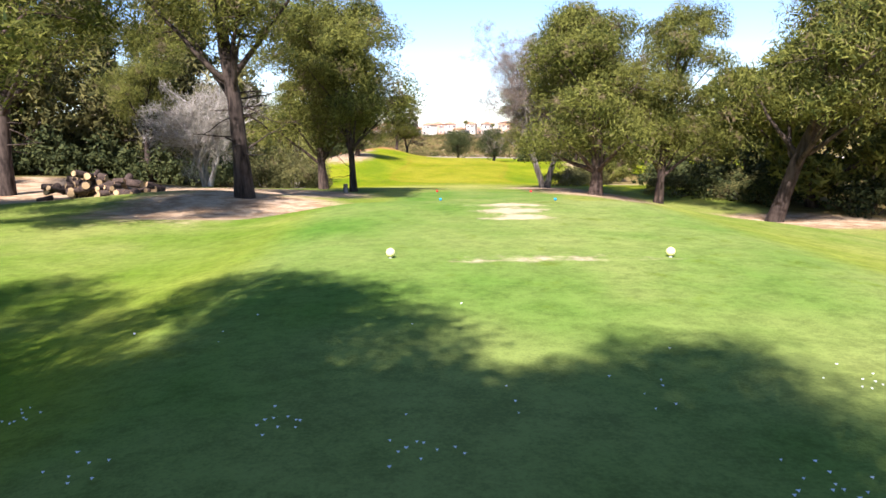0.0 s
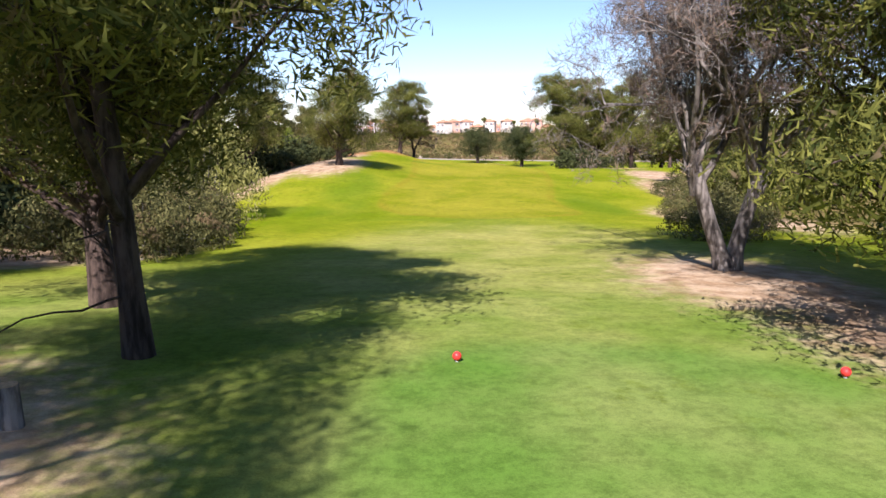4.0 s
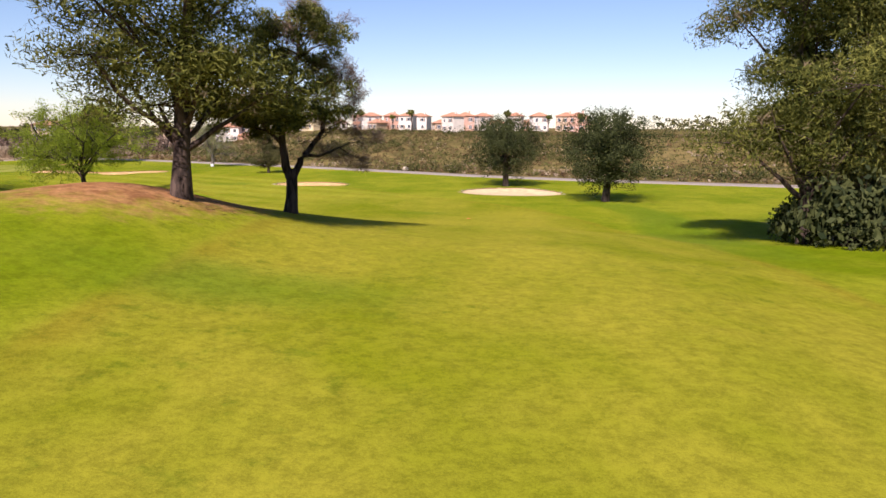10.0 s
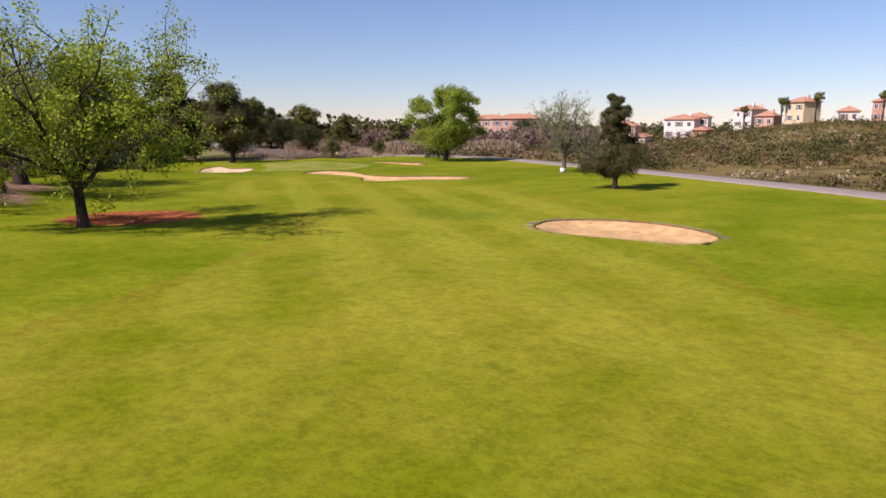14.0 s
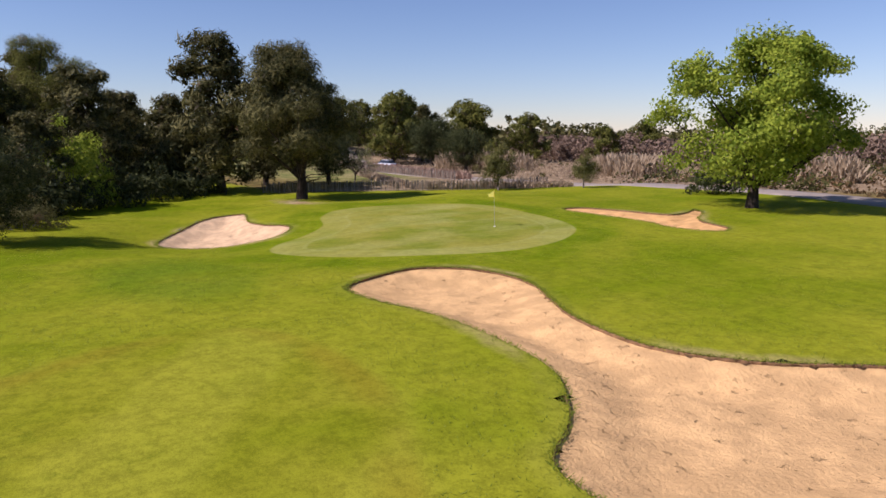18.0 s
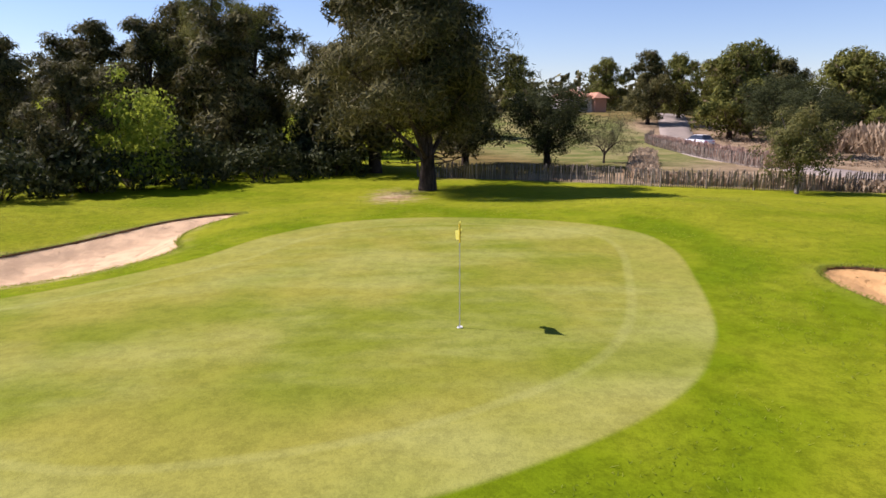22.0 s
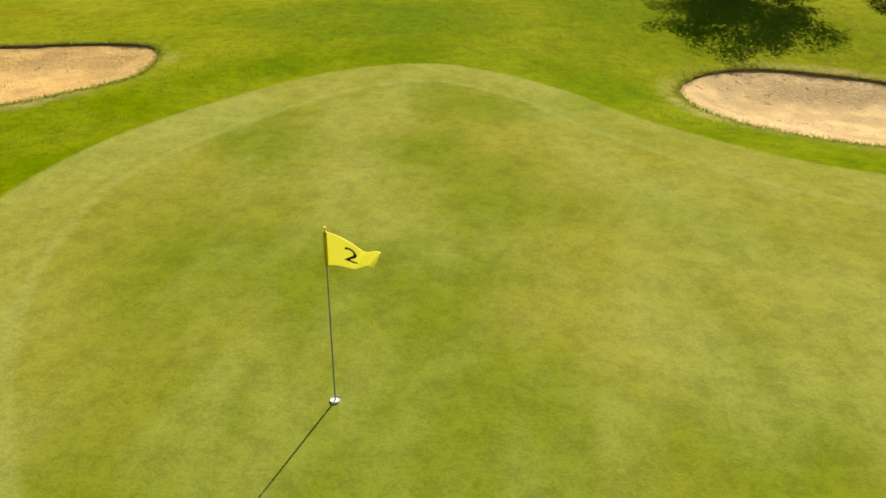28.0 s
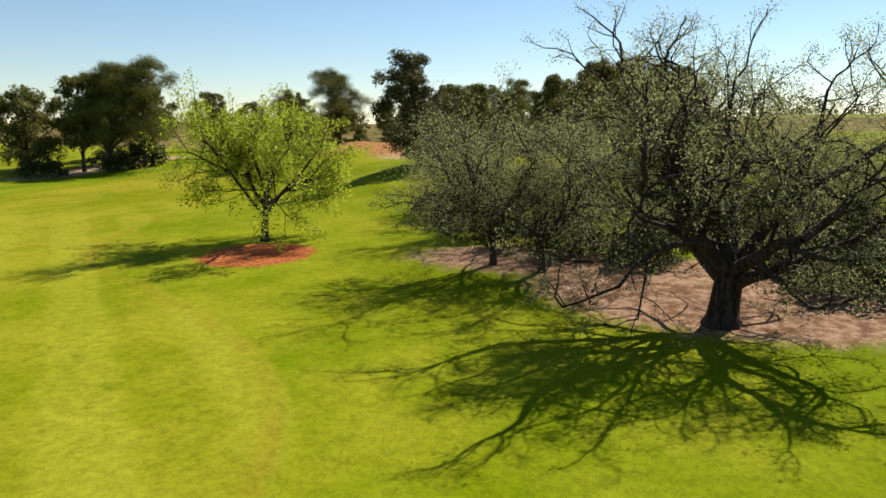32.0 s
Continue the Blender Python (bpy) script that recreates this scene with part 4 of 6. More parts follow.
kind_of_tree("mulchtree", spread_tree(24, 12.6, 9.4, 0.22, 7, 4, 0.28, 0.18, leaves=26, leaf=0.17, kids=(4, 5), radius=0.65, rise=1.35, lift=0.34), BARK_DARK, SPRING, "young_tree", "tree with fresh lime-green spring leaves on dark branches", "tree")
kind_of_tree("limetree", pine(25, 13.0, 8.6, 0.16, masses=36, clumps=10, per=110, leaf=0.27, slim=0.62, r=0.34, spike=False, lump=0.62), BARK_DARK, LIME, "broadleaf_tree", "broad tree in bright yellow-green spring leaf by the road", "tree")
kind_of_tree("holm", round_tree(26, 11.4, 5.8, r=0.40, clumps=250, per=150, leaf=0.20, clump=1.1, low=0.11, power=0.36), BARK_DARK, HOLM, "holm_oak", "dark round evergreen oak on a short stout trunk", "oak")
kind_of_tree("cone", pine(27, 8.9, 3.4, 0.08, masses=34, clumps=12, per=110, leaf=0.24, slim=0.2, r=0.2, taper=0.72), BARK_PINE, CONE, "conifer", "small dense olive-green conifer standing on the fairway edge", "conifer")
kind_of_tree("roundbush", round_tree(28, 4.9, 2.2, r=0.10, clumps=130, per=100, leaf=0.15, clump=0.5, low=0.12, slim=0.4, shape=1.35), BARK_GREY, OLIVE, "small_tree", "small round olive-green tree on the rough by the green", "tree")
kind_of_tree("palm", round_tree(29, 8.5, 2.2, r=0.26, clumps=16, per=14, leaf=1.6, clump=0.6, low=0.7, slim=0.16), BARK_PINE, PINE_A, "palm", "palm tree with a tuft of green fronds among the houses", "palm")
kind_of_tree("bush1", bush(31, 2.4, 2.0, 2.6, 60, 80, 0.17), BARK_GREY, SHRUB, "shrub", "dark green wild shrub at the wood's edge", "shrub", "stem_work", "foliage")
kind_of_tree("bush2", bush(32, 2.0, 2.6, 2.2, 60, 110, 0.13), BARK_GREY, GREY_SHRUB, "shrub", "grey-green dry shrub at the rough's edge", "shrub", "stem_work", "foliage")
kind_of_tree("bush3", bush(33, 3.2, 2.8, 3.8, 70, 36, 0.34, 0.75), BARK_DARK, HOLM, "shrub", "tall dense dark evergreen shrub", "shrub", "stem_work", "foliage")
kind_of_tree("budbush", bush(34, 2.6, 2.4, 4.6, 90, 110, 0.12, 0.6), BARK_GREY, YELLOW_BUDS, "shrub", "pale yellow-green shrub coming into leaf", "shrub", "stem_work", "foliage")

fork_shape, fork_twigs = forked_tree(19)
kind_of_tree("fork", fork_shape, BARK_DARK, PINE_A, "pine_tree", "pine forked low, one limb bent out with bare pinkish twigs", "pine", twigs=fork_twigs)
kind_of_tree("limebush", bush(35, 2.6, 2.4, 4.8, 80, 70, 0.2, 0.65), BARK_GREY, LIME, "shrub", "tall bright green leafing shrub among the dark pines", "shrub", "stem_work", "foliage")

# along the tee and the first fairway
FIRST = [("pinetop", -10.2, -13.2, 1.05, 20), ("pinetop", -26.5, -5.5, 1.05, 200, 1.1), ("slimpine", -6.2, 2.5, 1.12, 140), ("near1", -9.0, 7.2, 1.0, 60, 1.12), 
         ("darkpine", -37, 14, 1.05, 10), ("pinetop", -26, 16, 0.8, 300), ("darkpine", -33, 24, 1.4, 80), ("pine2", -44, 2, 1.1, 170), ("pinetop", -36, -16, 1.0, 40), ("pine1", -29, 44, 0.9, 250), ("darkpine", -46, 24, 1.1, 100), ("darkpine", -27, 31, 1.4, 33),
         ("nearlow", 11.4, 1.6, 1.1, 30), ("near2", 13.5, 9, 0.9, 110), ("near1", 16.8, 3.6, 1.0, 210), ("pine3", 22.0, -3.6, 1.5, -40), ("pinelow", 29, 4, 1.1, 95), ("pine2", 34, -6, 1.1, 15),
         ("pine1", 28, 18, 0.8, 70), ("pine1", 38, 10, 1.0, 280), ("pine2", 44, -2, 1.2, 33), ("pine1", 36, 30, 0.8, 190),
         ("pinelow", -30, 58, 0.8, 45), ("pine1", -31, 70, 0.98, 130), ("near2", -23, 73, 0.88, 220, 1.1), ("pine1", -44, 98, 0.8, 310), ("pine1", -28, 104, 0.8, 12), ("pine1", -44, 80, 1.1, 100), ("pine2", -50, 62, 1.0, 10), ("pinelow", -24, 86, 0.55, 70), ("pinelow", -25.6, 62.5, 0.86, 250, 0.8), ("pine2", -33, 76, 0.92, 60),
         ("nearlow", -12.2, 76.8, 0.95, 200, 1.12), ("near1", -6.4, 112.8, 0.86, 250, 1.3), ("fork", -4.2, 121.4, 1.06, 28, 1.12), ("darkpine", -35.2, 136, 0.9, 300), ("pine2", -40, 118, 0.6, 300),
         ("near1", 24.9, 127, 1.28, 40, 1.02), ("near2", 29.5, 131, 1.12, 200, 1.15), ("near1", 38, 124, 1.2, 120, 1.05), ("darkpine", -19, 97, 0.55, 70), ("pine2", 33, 133, 1.0, 10), ("pine2", 46, 108, 0.85, 250), ("pine1", 45, 92, 0.95, 75), ("pine2", 44, 120, 0.9, 30),
         ("pinelow", 34.5, 78, 1.0, 160, 1.1), ("pinelow", 42, 68, 0.95, 290), ("pinelow", 47, 134, 1.2, 330), ("pinelow", 36, 56, 0.6, 20), ("pinelow", 22.5, 38, 0.42, 80), ("pinelow", 25, 46, 0.52, 140), ("pinelow", 28.5, 57, 0.55, 200), ("pinelow", 33, 68, 0.6, 260), ("pine2", 44, 44, 0.8, 200), ("pine1", 50, 74, 0.85, 310), ("pinelow", 41, 92, 0.75, 40),
         ("near2", -16.4, -28.5, 1.0, 40, 1.25), ("near1", -25, -22, 1.0, 100), ("near2", -8.3, -53.2, 0.92, 0, 1.0), ("near1", -4.8, -56, 1.04, 60), ("near1", -3.6, -55.8, 1.1, 150, 0.7), ("near2", 1.4, -63.2, 1.08, 90, 1.0), ("near1", 4.8, -64.2, 1.15, 30, 1.0), ("near2", -13.6, -50, 1.0, 200), ("near1", -11, -57, 1.1, 20), ("pine2", -28, -44, 1.0, 250), ("pine1", 26, -44, 1.0, 10), ("pine1", 9.5, -67, 1.1, 15)]
for key, x, y, s, a, *wide in FIRST:
    plant(key, x, y, s, a, group="pines along the first fairway", wide=wide[0] if wide else 1.0)
plant("bush3", 26.6, 125.6, 1.15, 200, "dark drooping evergreen growth round the pine trunk", tall=1.5)
plant("baretree", 10.0, 13.6, 1.0, 30, "large leafless grey tree spreading over the fairway's edge")
plant("palestems", -19.3, 11.0, 1.0, 200)
for x, y, s, a in ((-15.5, 30, 0.9, 0), (-18.5, 44, 0.9, 100), (-20, 24, 1.0, 200), (-25, 58, 1.2, 20), (-17, 22, 0.9, 310), (-23, 34, 1.4, 77), (-27, 74, 1.1, 30), (-29, 90, 1.2, 60), (-23.4, 60.5, 1.1, 140), (-22.6, 64.5, 0.9, 220)):
    plant("bush1", x, y, s, a, group="shrubs along the first fairway")
for x, y, s, a in ((18, 32, 1.3, 0), (20, 40, 1.3, 80), (22, 50, 1.2, 160), (25, 57, 1.1, 240), (27, 68, 1.2, 15), (31, 75, 1.0, 120), (14.5, 26, 1.1, 33), (-25, 68, 1.2, 90), (-30, 82, 1.3, 10), (21, 12, 1.2, 0), (26, 8, 1.2, 70)):
    plant("bush2", x, y, s, a, group="shrubs along the first fairway")
for x, y, s, a in ((-31, 22, 1.5, 0), (-36, 30, 1.6, 60), (-42, 16, 1.6, 120), (-29, 30, 1.3, 180), (-44, 34, 1.6, 240), (-50, 10, 1.6, 10), (-33, 12, 1.1, 80), (-40, -4, 1.5, 30), (-22, 24, 1.2, 20), (-25, 16, 0.9, 70),
                   (28, 12, 1.1, 10), (33, 16, 1.3, 70), (38, 4, 1.4, 130), (24, 22, 1.0, 200), (30, 26, 1.2, 260)):
    plant("bush3", x, y, s, a, group="dark undergrowth along the first fairway")
plant("budbush", -17.2, 39.5, 1.85, 0, wide=0.9, tall=1.15)
for x, y, s, a in ((-12.8, 22.8, 1.1, 0), (-14.6, 26.5, 1.5, 70), (-16.2, 21, 1.5, 140), (-15.2, 31, 1.4, 20), (-13.6, 19, 1.2, 20)):
    plant("bush2", x, y, s, a, "brownish grey twiggy shrub at the rough's edge", "shrubs along the first fairway", 1.3)
for x, y, s, a in ((-34, -2, 1.0, 0), (-30, 15, 1.1, 100), (-26, 28, 1.0, 10), (24, 10, 0.9, 50), (31, 0, 0.9, 120), (27.5, 130, 1.0, 30), (36, 126, 1.1, 80), (31, 127, 1.0, 200), (26, 124.5, 0.7, 20), (-33, 60, 1.0, 10), (-36, 104, 1.2, 70), (-24, 110, 1.0, 10), (-29, 20, 1.0, 40), (-27, 36, 1.1, 70),
                   (-38, 22, 1.2, 0), (-36, 8, 1.2, 60), (-18, 90, 1.0, 30), (-22, 93, 1.2, 90), (-24, 80, 1.2, 10), (-15, 96, 0.8, 200), (34, 140, 1.2, 10), (27, 6, 0.8, 10), (38, 16, 1.2, 20), (-22, 18, 0.8, 45), (-40, 70, 1.2, 0),
                   (-24.6, 69, 1.1, 15), (-24.4, 75, 1.2, 95), (-22.8, 80, 1.2, 175), (-20.6, 85, 1.1, 255), (-18.2, 88.5, 1.0, 335), (-27.6, 66, 1.3, 55)):
    plant("bush3", x, y, s, a, group="dark undergrowth along the first fairway")
# second fairway and the road
plant("holm", 12.2, 187.6, 0.95, 0, "dark round evergreen oak beside the pale fairway bunker", "twin oaks")
plant("holm", 21.9, 166.0, 0.98, 130, "dark round evergreen oak near the first fairway's end", "twin oaks")
plant("mulchtree", -39.8, 169.0, 1.0, 20, "tree with fresh lime-green leaves on a bed of red mulch")
plant("cone", -29.0, 212.6, 1.0, 0)
plant("paletree", -45.2, 230.4, 0.96, 70, "leafless pale tree with a white-guarded trunk by the road")
plant("limetree", -76.4, 243.8, 0.98, 0)
plant("roundbush", -103.5, 241.8, 1.0, 0)
plant("roundbush", -97.5, 248.0, 0.72, 120)
plant("bush3", -85, 251.8, 0.8, 0, "dark clipped shrub under the lime-green tree")
# old oak and the trees beside it
for x, y, s, a in ((-80, 170, 1.0, 40), (-86, 166, 1.3, 110), (-92, 170, 1.2, 200), (-97, 176, 1.2, 300), (-84, 158, 1.4, 15), (-92, 160, 1.4, 75), (-78, 154, 1.4, 140), (-100, 166, 1.4, 220), (-72, 150, 1.3, 10), (-88, 148, 1.5, 60), (-56, 164, 0.8, 24), (-60, 166.5, 0.75, 84), (-64.5, 167.5, 0.8, 142), (-69, 168.5, 0.7, 36), (-52, 158, 0.9, 90), (-48, 154, 1.0, 12)):
    plant("bush1" if a % 2 else "bush3", x, y, s, a, group="undergrowth behind the old oak")
for x, y, s, a in ((-86, 160, 0.9, 30), (-94, 165, 0.95, 120), (-76, 146, 0.9, 210), (-100, 172, 0.8, 300)):
    plant("thintree", x, y, s, a)
plant("oldoak", -74.6, 177.2, 1.0, 200)
plant("thintree", -60.6, 171.4, 1.08, 30)
plant("thintree", -64.0, 172.0, 1.0, 150)
plant("holm", -88.9, 196.8, 0.54, 40, "dark leafy tree with several stems beside the green's bunker")
plant("thintree", -54, 160, 1.0, 80)
plant("thintree", -66, 163, 1.05, 250)
plant("thintree", -49, 150, 0.9, 10)
plant("thintree", -70, 152, 0.85, 110)
plant("thintree", -58, 142, 0.8, 310)
plant("thintree", -80, 158, 0.9, 210)
for x, y, s, a in ((-57, 158, 1.2, 0), (-63, 164, 1.1, 90), (-69, 166, 1.2, 200), (-85, 173, 1.3, 40), (-50, 150, 1.2, 10), (-44, 140, 1.3, 70), (-92, 176, 1.3, 300), (-38, 130, 1.3, 20), (-76, 166, 1.2, 10)):
    plant("bush1", x, y, s, a, group="undergrowth behind the old oak")
for x, y, s, a in ((-90, 181, 1.0, 0), (-95, 187, 1.1, 60), (-80, 167, 1.1, 120), (-97, 192, 1.0, 10), (-60, 152, 1.2, 70), (-70, 158, 1.2, 20), (-52, 142, 1.2, 10)):
    plant("bush3", x, y, s, a, group="undergrowth behind the old oak")
WOOD = [("darkpine", -127, 193, 0.80, 80), ("darkpine", -120, 207, 0.80, 160), ("darkpine", -116, 192, 0.64, 240), ("darkpine", -124, 198, 0.80, 30), ("pinetop", -126, 203, 0.85, 50),
        ("darkpine", -134, 212, 0.72, 110), ("darkpine", -130, 190, 0.72, 220), ("darkpine", -142, 202, 1.03, 20), ("darkpine", -122, 214, 0.66, 60), ("darkpine", -107, 200, 0.5, 20),
        ("darkpine", -145, 194, 1.08, 70), ("darkpine", -150, 212, 0.74, 10), ("darkpine", -124.5, 224.5, 0.72, 200)]
for key, x, y, s, a in WOOD:
    plant(key, x, y, s, a, group="pines of the wood by the green")
for x, y, s, a in ((-97, 196.5, 0.9, 0), (-101.5, 199, 1.0, 50), (-106, 202, 1.0, 100), (-110, 206, 1.0, 150), (-113.5, 210, 0.95, 200), (-116, 214.5, 0.85, 250), (-94, 191, 0.9, 10), (-108, 198, 1.1, 30), (-115, 204, 1.2, 70), (-120, 212, 1.1, 10), (-103, 193, 1.2, 160), (-123, 207, 1.2, 20)):
    plant("bush3", x, y, s, a, group="hedge of dark shrubs along the wood")
plant("thintree", -101, 190, 0.56, 0, "sparse grey-green tree at the wood's end")
plant("thintree", -94, 183, 0.8, 70)
plant("limebush", -109.4, 203.2, 1.5, 0, wide=0.85)
plant("bush2", -95, 199.0, 0.9, 30)
for x, y, s, a in ((-98, 188, 1.1, 0), (-104, 186, 1.2, 80), (-110, 184, 1.2, 160), (-100, 178, 1.2, 30), (-117, 186, 1.5, 70), (-122, 180, 1.6, 10)):
    plant("bush1", x, y, s, a, group="shrubs at the end of the wood")
plant("bigpine", -106.4, 221.3, 1.0, 0)
plant("darkpine", -117.6, 217.4, 1.06, 70, "dark tall pine standing behind the big one")
plant("holm", -121.5, 231.0, 0.62, 0, "dark evergreen tree by the wooden paling")
plant("thintree", -126.1, 236.7, 0.46, 60, "small leafless tree in the dry meadow")
for key, x, y, s, a in (("holm", -150, 264, 0.8, 0), ("pinelow", -164, 264, 1.05, 90), ("pinelow", -172, 270, 1.1, 10), ("pinelow", -160, 278, 1.0, 40), ("pinelow", -148, 272, 0.9, 160), ("pinelow", -154, 290, 0.8, 200), ("pinelow", -190, 266, 0.9, 300),
                        ("pinelow", -196, 238, 0.55, 60), ("pinelow", -216, 259, 0.9, 120), ("pine2", -170, 225, 0.65, 15), ("holm", -131, 257.6, 0.62, 50), ("pinelow", -205, 278, 0.95, 20), ("pinelow", -142, 310, 0.7, 44), ("pine2", -212, 240, 0.7, 15), ("darkpine", -160, 214, 0.8, 15),
                        ("darkpine", -166, 272, 0.75, 15), ("darkpine", -182, 258, 0.8, 65), ("darkpine", -156, 276, 0.65, 15), ("pinelow", -140, 296, 0.6, 15), ("holm", -118, 330, 0.8, 15), ("holm", -98, 320, 0.7, 15)):
    plant(key, x, y, s, a, group="trees beyond the dry meadow")


# ---- woods, scrub and reeds that nobody could count ----
def stuff(name, me, label, category):
    tagged(put(name, me), label, category, kind="stuff")


def far_woods(seed, spots, per, leaf, material, name, label, low, high, width):
    rng = np.random.default_rng(seed)
    x, y = spots
    n = len(x)
    h = low + (high - low) * rng.random(n) ** 1.5
    z = terrain(x, y)
    rows = 5
    c = np.concatenate([np.stack([x + rng.normal(size=n) * width * 0.55, y + rng.normal(size=n) * width * 0.55, z + h * (0.25 + 0.72 * k / (rows - 1)) - 1], -1) for k in range(rows)])
    rad = np.concatenate([width * (0.75 - 0.35 * (k / (rows - 1)) ** 2) * (0.7 + 0.6 * rng.random(n)) for k in range(rows)])
    stuff(name, grid_mesh(name, *leaf_cloud(rng, c, rad, per, leaf, 0.6, 0.2, 0.8, 0.55, 0.6, False, 0.6), material), label, "woods")


def arc(seed, n, a0, a1, r0, r1, cx=-60, cy=180):
    rng = np.random.default_rng(seed)
    a, r = np.radians(a0 + (a1 - a0) * rng.random(n)), r0 + (r1 - r0) * rng.random(n) ** 0.8
    return cx + np.cos(a) * r, cy + np.sin(a) * r


far_woods(51, arc(1, 420, 128, 205, 170, 420), 18, 1.6, PINE_B, "far_woods", "dark pine woods on the skyline beyond the course", 7, 12, 3.6)
far_woods(52, arc(2, 200, 205, 250, 190, 420), 18, 1.6, PINE_B, "far_woods", "dark green woods closing the horizon", 7, 12, 3.6)
far_woods(53, arc(3, 200, 100, 135, 250, 520), 14, 1.5, PINE_B, "far_woods", "low dark woods beyond the village", 6, 10, 3.6)
far_woods(57, arc(6, 260, 250, 345, 340, 620), 14, 1.5, PINE_B, "far_woods", "dark woods far behind the tee", 7, 12, 4.0)
far_woods(54, arc(4, 240, -15, 60, 260, 600), 14, 1.5, PINE_B, "far_woods", "dark woods on the far ridge", 6, 10, 4.0)
rng_t = np.random.default_rng(55)
tx, ty = -172 + 92 * rng_t.random(260), 298 + 26 * rng_t.random(260)
far_woods(56, (tx, ty), 28, 0.65, WITHERED, "bare_thicket", "brown leafless thicket behind the dry meadow", 4, 6.5, 2.4)


def scrub(seed, n, area, material, name, label, size, per, leaf):
    rng = np.random.default_rng(seed)
    x, y = area(rng, n)
    s = size * (0.5 + rng.random(len(x)) ** 2 * 1.4)
    c = np.stack([x, y, terrain(x, y) + s * 0.45], -1)
    stuff(name, grid_mesh(name, *leaf_cloud(rng, c, s, per, leaf, 0.5, 0.3, 0.75, 0.4, 0.6), material), label, "scrub")


def hillside(rng, n):
    x = -100 + 230 * rng.random(n)
    y = road_y(x) + 4 + 130 * rng.random(n) ** 1.3
    return x, y


def meadow(rng, n):
    x = -190 + 105 * rng.random(n)
    y = road_y(x) + 5 + 60 * rng.random(n)
    return x, y


BROWN = leafy("brown_scrub", (0.060, 0.040, 0.016), (0.220, 0.140, 0.066), 0.2, None, 0, 22.0)


def patches(rng, n, cut, seed):
    """Hillside spots thinned to drifts."""
    x, y = hillside(rng, n * 2)
    keep = np.array([noise.noise(Vector((a * 0.035, b * 0.05, seed))) + 0.5 * noise.noise(Vector((a * 0.12, b * 0.15, seed))) for a, b in zip(x, y)]) > cut
    return x[keep][:n], y[keep][:n]


scrub(60, 3600, lambda rng, n: patches(rng, n, -0.25, 1.5), BROWN, "hill_scrub", "low brown heath over the hillside", 0.7, 18, 0.36)
scrub(61, 2300, lambda rng, n: patches(rng, n, 0.0, 4.5), leafy("hill_bush", (0.024, 0.030, 0.010), (0.120, 0.115, 0.032), 0.25, None, 0, 9.0), "hill_scrub", "dark green bushes in drifts over the hillside", 1.5, 34, 0.42)
scrub(62, 1300, lambda rng, n: patches(rng, n, 0.05, 8.5), OLIVE, "hill_scrub", "olive and grey dry scrub over the hillside", 0.8, 20, 0.40)
scrub(63, 800, lambda rng, n: patches(rng, n, 0.05, 12.5), STRAW, "hill_grass", "straw-coloured dry grass on the hillside", 0.45, 14, 0.45)
scrub(64, 1500, meadow, STRAW, "dry_meadow", "straw-coloured dry grass of the meadow", 0.42, 22, 0.24)
scrub(65, 500, meadow, WITHERED, "dry_meadow", "brown withered weeds of the meadow", 0.40, 16, 0.20)
scrub(66, 90, meadow, GREY_SHRUB, "meadow_scrub", "scattered grey-green bushes in the dry meadow", 0.9, 24, 0.4)


def reeds(seed, spots, tall, material, label, blades=260):
    """Clumps of tall dry canes with drooping tips."""
    rng, vs = np.random.default_rng(seed), []
    for x, y, r in spots:
        n = blades
        a, u = rng.random(n) * 6.283, np.sqrt(rng.random(n)) * r
        px, py = x + np.cos(a) * u, y + np.sin(a) * u
        pz = terrain(px, py)
        h = tall * (0.45 + 0.6 * rng.random(n)) * (1 - 0.55 * (u / r) ** 2)
        d, w = rng.normal(size=(n, 2)) * 0.28, 0.018 + 0.025 * rng.random(n)
        b = rng.random(n) * 6.283
        sx, sy = np.cos(b) * w, np.sin(b) * w
        vs.append(np.stack([np.stack([px - sx, py - sy, pz - 0.1], -1), np.stack([px + sx, py + sy, pz - 0.1], -1),
                            np.stack([px + sx * 2.4 + d[:, 0] * h, py + sy * 2.4 + d[:, 1] * h, pz + h], -1),
                            np.stack([px - sx * 2.4 + d[:, 0] * h, py - sy * 2.4 + d[:, 1] * h, pz + h * 0.88], -1)], 1))
    v = np.concatenate(vs).reshape(-1, 3)
    stuff("reeds", grid_mesh("reeds", v, np.arange(len(v)).reshape(-1, 4), material), label, "reeds")


rng_r = np.random.default_rng(71)
reeds(72, [(-108 - 10 * rng_r.random(), 270 + 8 * rng_r.random(), 2.8) for _ in range(14)] + [(-132 - 12 * rng_r.random(), 262 + 8 * rng_r.random(), 2.8) for _ in range(14)] + [(-96 + 10 * rng_r.random(), 275 + 5 * rng_r.random(), 2.6) for _ in range(10)],
      3.2, STRAW, "tall tan reeds standing in clumps in the meadow", 420)
reeds(73, [(-110 + i * 0.55 * 0.4, 236 + i * 1.1 * 0.4, 0.9) for i in range(34)] + [(-113 - i * 1.1, 236 + i * 0.35, 1.2) for i in range(24)], 0.8, STRAW, "dry reddish grass along the paling", 160)
reeds(74, [(-160 + i * 0.62, 251.6 - 0.055 * i + 1.2 * rng_r.random(), 1.2) for i in range(66)], 1.25, leafy("rosy_grass", (0.260, 0.165, 0.110), (0.480, 0.340, 0.250), 0.3), "rosy dry grass standing along the lane", 150)

